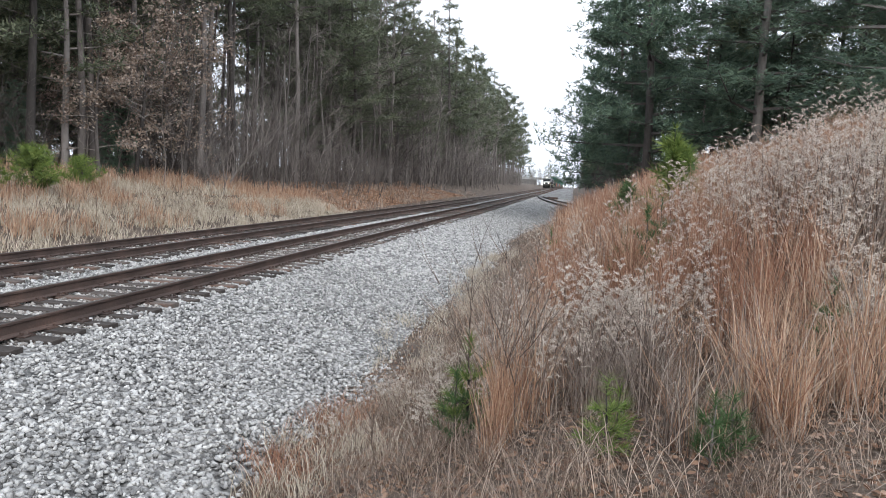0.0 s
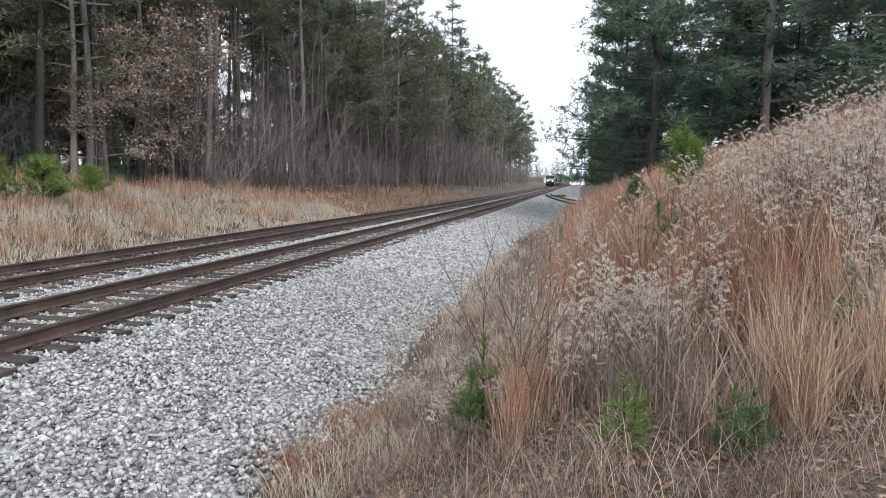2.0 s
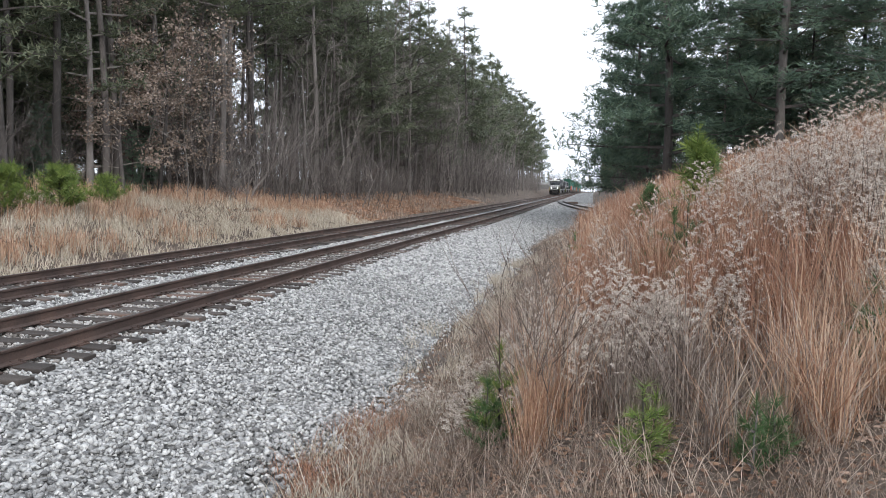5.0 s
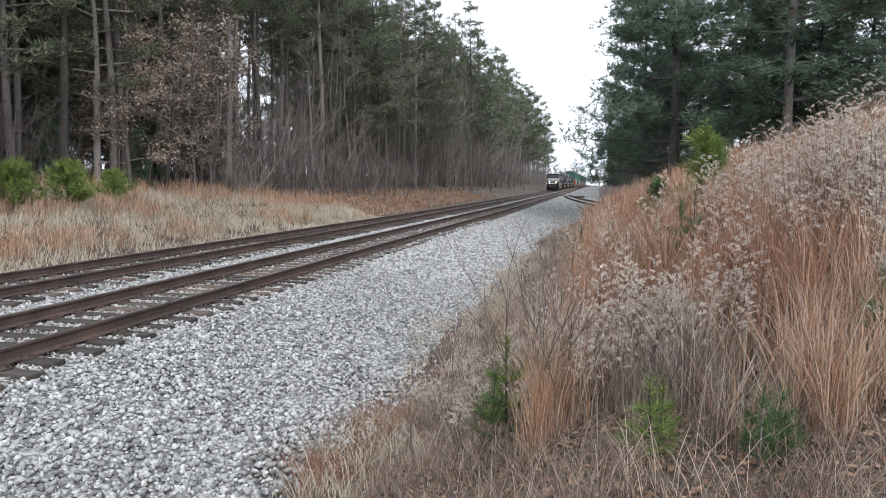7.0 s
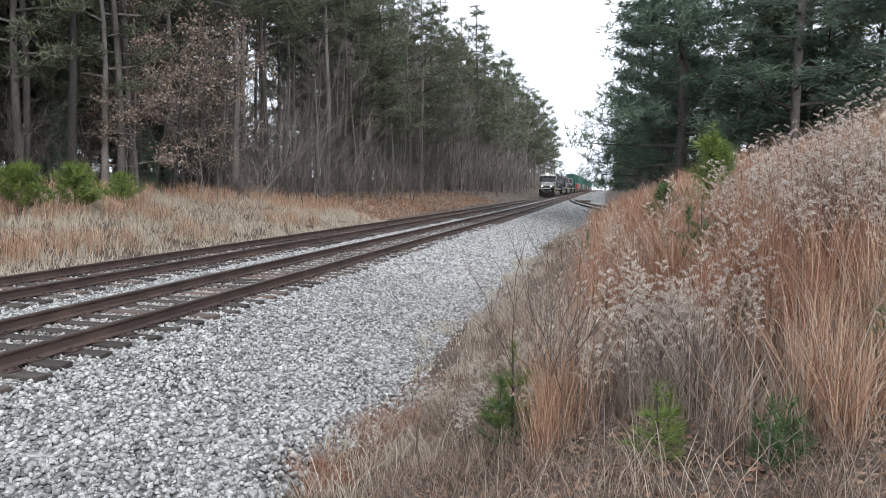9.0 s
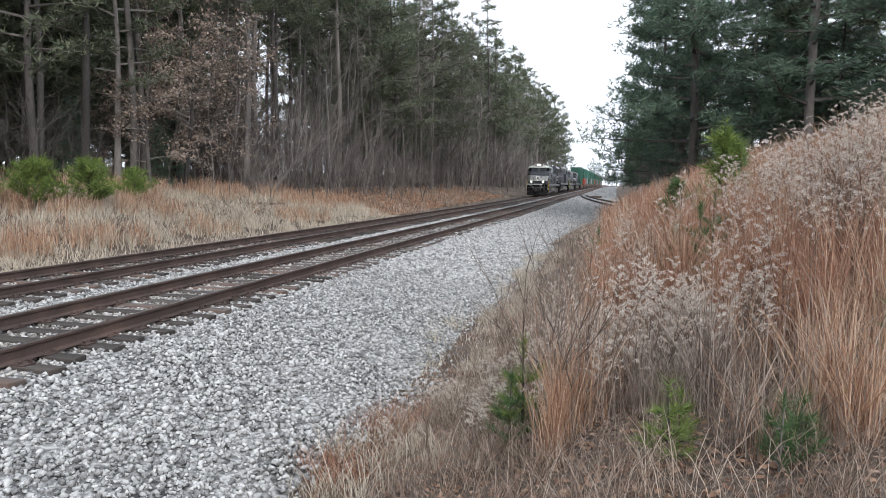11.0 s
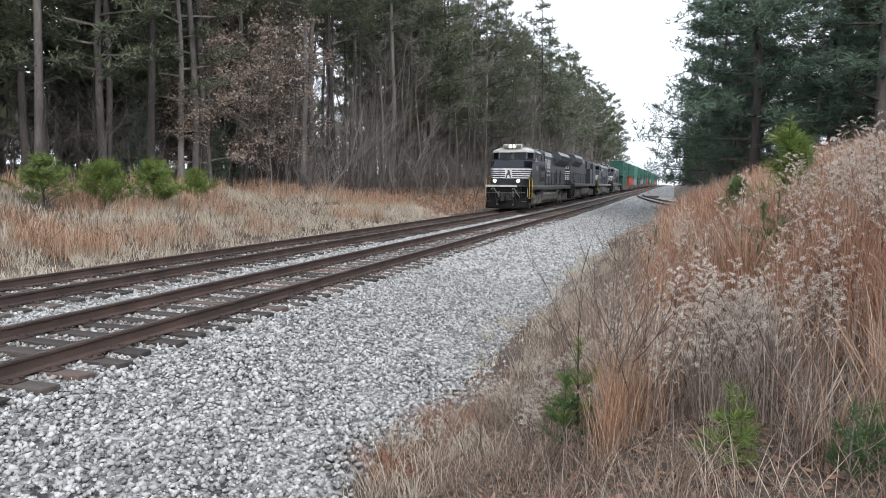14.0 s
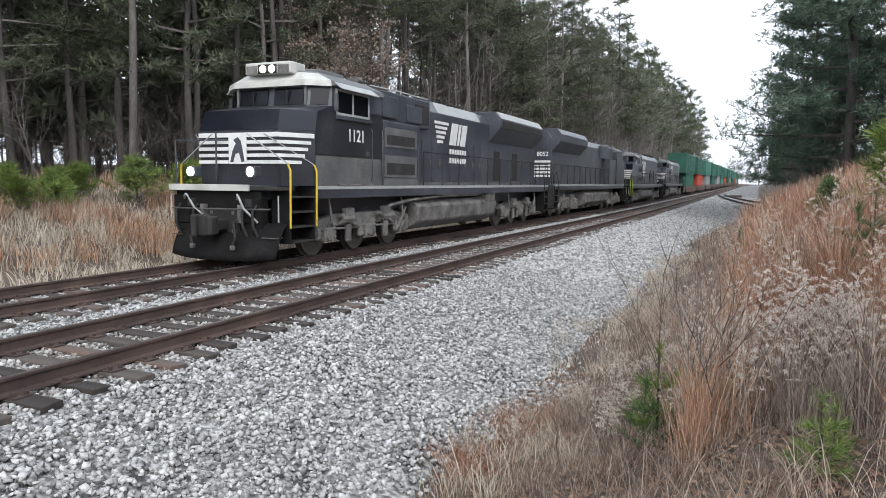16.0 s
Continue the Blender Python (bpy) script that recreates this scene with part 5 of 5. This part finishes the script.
M_SAPLING = mottled("sapling_needles", [(0.2, (0.04, 0.085, 0.03)), (0.5, (0.075, 0.14, 0.05)), (0.8, (0.13, 0.2, 0.08))], 2, 9, 0.7, 0, 0, 0, "island", translucent=0.3)
M_BANKLEAF = mottled("orange_brown_leaves", [(0.15, (0.17, 0.085, 0.052)), (0.45, (0.33, 0.18, 0.11)), (0.7, (0.46, 0.29, 0.19)), (0.9, (0.54, 0.40, 0.30))], 0.8, 9, 0.9, 0, 0, 0, "island")
M_LITTER = mottled("fallen_brown_leaves", [(0.15, (0.085, 0.045, 0.031)), (0.45, (0.19, 0.105, 0.066)), (0.7, (0.31, 0.19, 0.125)), (0.9, (0.42, 0.31, 0.24))], 0.8, 9, 0.9, 0, 0, 0, "island")


def bank_grass():
    rng = np.random.default_rng(11)
    sets, kinds = [], []
    field = lambda x, y: np.array([noise.noise(Vector((a * 0.5, b * 0.45, 1.3))) for a, b in zip(x, y)])
    edge = lambda y: -0.35 + 0.22 * np.sin(y * 0.8) - np.clip((9 - y) * 0.12, -0.3, 0.35)
    tall = lambda x, y: (x > edge(y)) & (field(x, y) > np.where((y < 6.3) & (x < 0.7), -0.02, -0.28)) & (y > 3.9 + 0.2 * np.maximum(0, x))
    for box_ in ((-2.2, 3.8, 3.8, 9, 760, 80, 0.07), (-2.2, 6.5, 9, 15, 440, 70, 0.11), (-2.2, 9, 15, 26, 180, 50, 0.18), (-2.0, 14, 26, 46, 60, 30, 0.26)):
        p, k = scatter(rng, *box_[:5], box_[5], box_[6], tall)
        sets.append(p)
        kinds.append(k)
    p, k = np.concatenate(sets), np.concatenate(kinds)
    n = len(p)
    h = rng.uniform(0.45, 1.05, n) * np.clip(1 + (k - 0.97) * 1.7, 0.45, 1.5)
    w = np.where(p[:, 1] < 9, 0.0030, np.where(p[:, 1] < 15, 0.0045, 0.008)) * rng.uniform(0.6, 1.4, n)
    h = np.where((np.hypot((p[:, 0] - 0.4) / 1.0, (p[:, 1] - 5.9) / 1.0) < 1), h * 0.62, h)
    lean = rng.uniform(0.03, 0.75, n) ** 1.3 + np.where(rng.random(n) < 0.06, rng.uniform(0.4, 1.1, n), 0)
    tone = np.array([noise.noise(Vector((a * 0.9, b * 0.5, 8.1))) for a, b in zip(p[:, 0], p[:, 1])]) + rng.normal(0, 0.13, n) + np.where(p[:, 1] > 10, 0.0, -0.04)
    for name, label, m, pick, seed in (("broomsedge_grass", "dense tall golden broomsedge covering the bank", M_SEDGE, np.abs(tone + 0.1) <= 0.17, 12),
                                       ("russet_grass", "tall russet broomsedge standing in patches on the bank", M_RUSSET, tone > 0.07, 15),
                                       ("grey_grass", "dead grey-brown grass stems among the broomsedge", M_GREYGRASS, tone < -0.27, 16)):
        blades(name, label, p[pick], h[pick], w[pick], lean[pick], m, seed)
    # mixed tan blades all over, lower and more bent
    q, k = zip(scatter(rng, -2.5, 4, 3.0, 9, 430, 40, 0.10), scatter(rng, -2.6, 7, 9, 16, 180, 30, 0.18), scatter(rng, -2.6, 9, 16, 44, 60, 30, 0.25))
    q, k = np.concatenate(q), np.concatenate(k)
    n = len(q)
    low = np.clip((q[:, 0] + 2.9) / 2.2, 0.3, 0.85)
    blades("dry_grass", "matted dry tan grass on the bank", q, rng.uniform(0.12, 0.55, n) * k * low, np.where(q[:, 1] < 9, 0.0022, 0.0055) * rng.uniform(0.7, 1.4, n), rng.uniform(0.3, 1.2, n), M_TAN, 13)
    q, k = scatter(rng, -0.42, -0.2, 4.5, 5.0, 2600, 110, 0.045)
    n = len(q)
    blades("broomsedge_clump", "tall golden broomsedge clump beside a small pine", q, rng.uniform(0.45, 0.9, n) * k, 0.0028 * rng.uniform(0.7, 1.4, n), rng.uniform(0.03, 0.4, n), M_SEDGE, 17)
    q, k = scatter(rng, -2.75, -1.9, 5.4, 7.8, 480, 30, 0.10)
    n = len(q)
    blades("russet_tufts", "low russet grass tufts at the ballast's edge", q, rng.uniform(0.08, 0.30, n) * k, 0.0026 * rng.uniform(0.7, 1.4, n), rng.uniform(0.2, 1.2, n), M_RUSSET, 19)
    q, k = scatter(rng, -2.3, 4.5, 2.8, 8.5, 420)
    n = len(q)
    blades("matted_straw", "flattened grey-brown straw on the bank", q, rng.uniform(0.03, 0.13, n), 0.0025 * rng.uniform(0.7, 1.4, n), rng.uniform(1.5, 4.0, n), M_STRAW, 18)
    q, k = scatter(rng, -3.2, -1.4, 4, 26, 120, 45, 0.1, lambda x, y: x > -2.75 + 0.3 * np.sin(y * 0.9))
    n = len(q)
    blades("verge_grass", "thin bleached grass at the ballast's edge", q, rng.uniform(0.15, 0.42, n) * k, 0.003 * rng.uniform(0.7, 1.4, n), rng.uniform(0.3, 1.1, n), M_PALE, 14)


def plume(h, base, height, rnd, rich=1.0):
    """A dead goldenrod top: a bent stem whose tip carries many fluffy sprays."""
    lean = Vector((rnd.gauss(0, 0.18), rnd.gauss(0, 0.18), 1)).normalized()
    top = base + lean * height
    stem, fluff = h
    stem.limb([base - Vector((0, 0, 0.05)), base.lerp(top, 0.5) + Vector((rnd.gauss(0, 0.02), rnd.gauss(0, 0.02), 0)), top], [0.0035, 0.0028, 0.0015], 3)
    n = int(11 * rich)
    for i in range(n):
        k = 1 - 0.5 * (i / n)
        p = base.lerp(top, k)
        a = i * 2.4 + rnd.random()
        L = (0.04 + 0.15 * (i / n)) * rnd.uniform(0.7, 1.2) * (0.6 + 0.5 * height)
        d = Vector((math.cos(a), math.sin(a), 0.9 - 0.4 * rnd.random()))
        e = p + d * L
        e2 = e + Vector((d.x, d.y, -0.35)) * L * 0.35
        stem.limb([p, e, e2], [0.0014, 0.001, 0.0008], 3)
        for j in range(9):
            c = p.lerp(e, 0.3 + 0.1 * j) if j < 6 else e.lerp(e2, (j - 5) / 4)
            for _ in range(4):
                o = Vector((rnd.gauss(0, 1), rnd.gauss(0, 1), rnd.gauss(0.3, 0.8))).normalized()
                s = o.orthogonal().normalized() * 0.0024
                q = len(fluff.v)
                fluff.v.extend([tuple(c - s), tuple(c + s), tuple(c + o * 0.02 + s * 0.9), tuple(c + o * 0.02 - s * 0.9)])
                fluff.f.append((q, q + 1, q + 2, q + 3))


def weeds():
    rnd = random.Random(21)
    def spot(x, y):
        return Vector((x, y, ground_z(x, y)))
    stem, fluff = Heap(), Heap()
    groups = [(0.1, 5.7, 0.4, 0.35, 24, 0.72), (-0.35, 6.5, 0.35, 0.4, 16, 0.64), (0.75, 5.9, 0.35, 0.35, 24, 0.78), (0.5, 6.5, 0.35, 0.35, 12, 0.84), (-0.9, 6.6, 0.4, 0.6, 8, 0.42), (2.6, 6.6, 0.5, 0.5, 40, 1.25), (3.2, 7.6, 0.7, 0.7, 60, 1.3), (2.4, 8.2, 0.6, 0.6, 26, 1.25), (4.2, 9.0, 0.8, 0.8, 50, 1.35),
              (2.1, 9.8, 0.6, 0.6, 20, 1.2), (3.4, 11, 0.8, 0.9, 34, 1.3), (0.2, 9.2, 0.9, 0.8, 12, 0.9), (-0.2, 14, 0.5, 2.0, 12, 1.0), (2.4, 4.9, 0.3, 0.4, 16, 0.8), (-0.9, 6.0, 0.5, 0.7, 12, 0.4), (5.6, 12, 1.0, 1.0, 34, 1.4), (1.2, 7.5, 0.8, 1.0, 16, 0.8)]
    for x, y, sx, sy, n, hh in groups:
        for _ in range(n):
            plume((stem, fluff), spot(x + rnd.gauss(0, sx), y + rnd.gauss(0, sy)), hh * rnd.uniform(0.7, 1.2), rnd)
    tagged(part("goldenrod_stems", stem.mesh(), M_STEM), "thin dead goldenrod stems on the bank", "weeds", kind="stuff")
    tagged(part("goldenrod_plumes", fluff.mesh(), M_PLUME), "fluffy pale grey goldenrod seed heads", "weeds", kind="stuff")
    h = Heap()
    for _ in range(360):
        x, y = rnd.uniform(-1.6, 4.6), rnd.uniform(3.4, 11)
        if x > y * 0.55:
            continue
        p = spot(x, y)
        L = rnd.uniform(0.25, 0.75)
        d = Vector((rnd.gauss(0, 0.14), rnd.gauss(0, 0.14), 1)).normalized()
        grow(h, p, d, L, rnd.uniform(0.0015, 0.003), 1 if rnd.random() < 0.3 else 0, rnd, [], 0.0, 0.35)
    tagged(part("dead_weed_stems", h.mesh(), M_STEM), "dark brown dead weed stems", "weeds", kind="stuff")
    # dark upright stalks that stand out beside the young pine
    for x, y, L in ((-0.42, 5.0, 0.95), (-0.34, 4.8, 0.8), (-0.15, 4.7, 0.7), (-0.42, 5.6, 0.95), (-0.18, 5.3, 0.8), (-0.02, 5.5, 0.7), (-0.3, 5.0, 0.55), (-1.25, 5.15, 0.3)):
        g = Heap()
        grow(g, spot(x, y), Vector((rnd.gauss(0, 0.05), 0, 1)).normalized(), L, 0.006, 2, rnd, [], 0.0, 0.32)
        part_ = part("branchwork", g.mesh(), M_STEM, thing("dead_stalk", "dark branching dead stalk among the grass", "weed"))
        tagged(part_, kind="stuff")
    g = Heap()
    for k in range(7):
        p = spot(-1.5 + rnd.uniform(-0.5, 0.5), 4.75 + rnd.uniform(-0.3, 0.3)) + Vector((0, 0, 0.05))
        a = rnd.uniform(0.2, 0.9)
        g.limb([p, p + Vector((math.cos(a), math.sin(a), 0.08)) * 0.4, p + Vector((math.cos(a), math.sin(a), 0.1)) * rnd.uniform(0.6, 0.9)], [0.008, 0.006, 0.003], 4)
    tagged(part("fallen_twigs", g.mesh(), M_STEM), "dead fallen twigs lying in the grass", "twigs", kind="stuff")


def litter(name, label, boxes, seed, size, material=None):
    rng = np.random.default_rng(seed)
    p = np.concatenate([scatter(rng, *b)[0] for b in boxes])
    n = len(p)
    shape = np.array([(0, -1, 0), (0.55, -0.2, 0.18), (0.35, 0.6, 0.1), (0, 1, 0.25), (-0.4, 0.5, 0.12), (-0.55, -0.3, 0.2)])
    R = turned(rng, n)
    R[:, 2] *= 0.45
    v = np.einsum("nij,kj->nki", R, shape) * (size * rng.uniform(0.6, 1.3, n))[:, None, None] + p[:, None] + np.array([0, 0, 0.025])
    flat, sizes = repeat_faces([(0, 1, 2, 3), (0, 3, 4, 5)], n, 6)
    tagged(fast_mesh(name, v.reshape(-1, 3), flat, sizes, material or M_LITTER), label, "leaves", kind="stuff")


def sapling(height, seed, label, x, y, needles, thick=1.0, coarse=1.0, many=190):
    """A young pine: whorls of rising shoots with long needles."""
    rnd = random.Random(seed)
    t = thing("pine_sapling", label, "sapling", pose(x, y, ground_z(x, y), 0, 0, rnd.uniform(0, 360)))
    wood, green = Heap(), Heap()
    wood.limb([(0, 0, -0.05), (0.01, 0, height * 0.5), (0, 0.01, height * 0.93)], [0.011 * height + 0.004, 0.008 * height + 0.003, 0.003], 5)
    shoots = [(Vector((0, 0, height * 0.82)), Vector((0, 0, 1)), height * 0.2)]
    tiers = max(3, int(height * 3.2))
    for k in range(tiers):
        z = height * (0.1 + 0.72 * k / tiers)
        for j in range(5):
            a = j * 1.257 + k * 0.7 + rnd.uniform(-0.2, 0.2)
            L = height * (0.3 - 0.2 * k / tiers) * rnd.uniform(0.75, 1.2) * thick
            d = Vector((math.cos(a), math.sin(a), rnd.uniform(0.5, 0.95))).normalized()
            p = Vector((0, 0, z))
            wood.limb([p, p + d * L], [0.005, 0.002], 3)
            shoots.append((p + d * L * 0.3, d, L * 0.85))
    for p, d, L in shoots:
        m = max(16, int(L * many))
        for i in range(m):
            c = p + d * L * (i / m)
            o = (d * 0.75 + Vector((rnd.gauss(0, 0.6), rnd.gauss(0, 0.6), rnd.gauss(0.1, 0.5)))).normalized()
            s = o.orthogonal().normalized() * (0.0022 + 0.0012 * height) * coarse
            e = c + o * rnd.uniform(0.09, 0.15) * (0.7 + 0.25 * height)
            q = len(green.v)
            green.v.extend([tuple(c - s), tuple(c + s), tuple(e)])
            green.f.append((q, q + 1, q + 2))
    part("stem", wood.mesh(), M_BARK, t)
    part("needles", green.mesh(), needles, t)
    return t


def young_pine(height, seed, label, x, y, wide=0.36, dense=17, needles=None):
    """A bushy young pine of dense needle tufts on rising shoots."""
    rnd = random.Random(seed)
    t = thing("young_pine", label, "sapling", pose(x, y, ground_z(x, y), 0, 0, rnd.uniform(0, 360)))
    wood, green = Heap(), Heap()
    wood.limb([(0, 0, -0.1), (0.02, 0, height * 0.5), (0, 0.01, height * 0.95)], [0.022 * height, 0.014 * height, 0.005], 5)
    for k in range(int(dense * height)):
        u = rnd.random()
        z = height * (0.06 + 0.8 * u)
        a = rnd.uniform(0, 6.28)
        L = height * wide * (1.05 - 0.85 * u) * rnd.uniform(0.5, 1.15)
        p = Vector((0, 0, z))
        e = p + Vector((math.cos(a), math.sin(a), rnd.uniform(0.35, 0.9))) * L
        wood.limb([p, e], [0.012, 0.004], 3)
        for q in (0.45, 0.75, 1.0):
            tuft(green, p.lerp(e, q), rnd.uniform(0.22, 0.36) * (0.6 + 0.25 * height), rnd, 24, 0.7, 0.038)
    for q in range(5):
        tuft(green, Vector((0, 0, height * (0.82 + 0.045 * q))), 0.2 * (0.6 + 0.2 * height), rnd, 14, 1.2, 0.045)
    part("stem", wood.mesh(), M_BARK, t)
    part("needles", green.mesh(), needles or M_YOUNG, t)


def left_bank():
    rng = np.random.default_rng(31)
    def patch(x, y):
        return np.array([noise.noise(Vector((a * 0.3, b * 0.22, 5.3))) for a, b in zip(x, y)])
    p, k = scatter(rng, -23.5, -14.6, 9, 46, 105, 34, 0.2, lambda x, y: patch(x, y) > -0.12)
    n = len(p)
    blades("broomsedge_grass", "russet and tan grass on the bank before the forest", p, rng.uniform(0.35, 0.85, n) * k, 0.010 * rng.uniform(0.7, 1.3, n), rng.uniform(0.05, 0.5, n), M_SEDGE, 32)
    p, k = scatter(rng, -22.5, -12.9, 7, 44, 95, 34, 0.2)
    n = len(p)
    hh = np.where(p[:, 0] > -14.5, 0.6, 1.0)
    blades("dry_grass", "bleached pale dry grass beside the far track", p, rng.uniform(0.2, 0.55, n) * k * hh, 0.011 * rng.uniform(0.7, 1.3, n), rng.uniform(0.2, 1.0, n), M_PALE, 33)
    p, k = scatter(rng, -21.5, -13.2, 44, 110, 9, 24, 0.35)
    n = len(p)
    blades("dry_grass", "thin dry grass on the leaf-strewn bank", p, rng.uniform(0.2, 0.5, n) * k, 0.016 * rng.uniform(0.7, 1.3, n), rng.uniform(0.2, 0.9, n), M_TAN, 34)
    litter("fallen_leaves", "orange-brown fallen leaves covering the far bank", [(-22.5, -14.0, 42, 100, 55), (-23, -17, 30, 44, 25)], 35, 0.11, M_BANKLEAF)
    for i, (x, y, hgt) in enumerate(((-19.6, 20.5, 1.9), (-19.2, 22.6, 2.0), (-20.2, 26.6, 1.6), (-20.3, 18.5, 1.9), (-21.0, 16.6, 1.5), (-20.2, 15.2, 1.5), (-21.4, 14.4, 1.3), (-19.8, 13.6, 1.2))):
        young_pine(hgt, 70 + i, "bushy bright green young pine in dry grass", x, y, 0.6, 34)
    rnd = random.Random(36)
    h = Heap()
    for _ in range(320):
        x, y = rnd.uniform(-19, -13.8), rnd.uniform(10, 34)
        grow(h, Vector((x, y, ground_z(x, y))), Vector((rnd.gauss(0, 0.15), rnd.gauss(0, 0.15), 1)).normalized(), rnd.uniform(0.4, 0.9), 0.007, 1, rnd, [])
    tagged(part("dead_weed_stems", h.mesh(), M_STEM), "dark dead weed stems on the far bank", "weeds", kind="stuff")


def spur_track():
    """Two old curved rails that leave the near track's ballast."""
    t = thing("spur_track", "rusty curved rails of a disused spur in gravel", "railway track", kind="structure")
    for off in (0.0, 1.5):
        bm = bmesh.new()
        line = []
        for k in range(14):
            u = k / 13
            y = 126 - (54 - off * 6) * u
            x = -5.6 + 6.2 * u ** 1.5 + off * 0.62
            line.append((x + float(bend(y)), y, float(rise(y)) - 0.27 + 0.12 * (1 - u)))
        for side in (-0.07, 0.07):
            rail_mesh(bm, [(x + side, y, z) for x, y, z in line], 0)
        part("rail", bm, M_UNDER, t, "dark rusty bent double rail")
    bm = bmesh.new()
    box(bm, -2.2, -0.4, 112, 112.5, -0.12, 0.25, 0.03)
    part("rail_stop", bm, M_TIE, t, "old timber lying in gravel")


def overpass():
    t = thing("road_overpass", "pale concrete road bridge across the railway", "bridge", pose(8, 640, 0))
    simple("deck", t, M_ROOF, [(-60, 60, 0, 10, 8.2, 9.4)], 0.05)
    simple("parapet", t, M_ROOF, [(-60, 60, -0.3, 0, 8.6, 10.2)], 0.03, "pale concrete parapet")
    for x in (-16, 2.5):
        simple("pier", t, M_ROOF, [(x - 0.7, x + 0.7, 1, 9, -1.5, 8.2)], 0.05)
    for x in (-45, 32):
        simple("abutment", t, M_GRIME, [(x - 14, x + 14, 0, 10, -1.5, 8.2)], 0.05)


def fallen_branch():
    """A dead limb that leans from a trunk down to the bank."""
    t = thing("fallen_branch", "pale dead branch leaning from a tree to the bank", "branch")
    h = Heap()
    a, b = Vector((-21.7, 38.6, ground_z(-21.7, 38.6) + 1.5)), Vector((-19.6, 37.4, ground_z(-19.6, 37.4) + 0.05))
    h.limb([a, a.lerp(b, 0.4) + Vector((0, 0, 0.12)), a.lerp(b, 0.75), b], [0.03, 0.05, 0.045, 0.03], 5)
    grow(h, a.lerp(b, 0.5), Vector((0.3, -0.2, -0.4)).normalized(), 1.0, 0.025, 1, random.Random(3), [])
    part("limb", h.mesh(), M_TWIG, t)


fallen_branch()
make_stones()
bank_grass()
weeds()
litter("fallen_leaves", "brown fallen leaves lying among the grass", [(-2.5, 4.5, 2.8, 7, 420), (-2.5, 5, 7, 10, 180), (-2.4, 6, 10, 15, 70)], 22, 0.03)
GP = "small green pine sapling among dry grass"
for i, (x, y, hgt) in enumerate(((-0.58, 5.3, 0.8), (-0.66, 5.2, 0.6), (0.40, 4.15, 0.5), (0.5, 4.4, 0.36), (0.98, 4.0, 0.42), (1.12, 4.15, 0.36), (1.15, 9.0, 1.0), (1.4, 9.6, 1.0), (0.9, 9.3, 0.8), (2.0, 5.2, 0.66), (2.2, 14.2, 2.0), (2.6, 15.2, 1.3), (1.5, 16, 1.25), (-0.1, 15.2, 0.9))):
    if hgt > 1.2:
        young_pine(hgt, 80 + i, "tall green young pine rising above dry grass", x, y, 0.3, 20, M_YOUNG if i == 10 else M_SAPLING)
        continue
    sapling(hgt, 80 + i, GP, x, y, M_YOUNG if hgt > 1.2 or i in (0, 2, 3) else M_SAPLING, 1.0, 1.5 if hgt > 1.2 else 1.1, 420)
left_bank()
spur_track()
overpass()
motions()
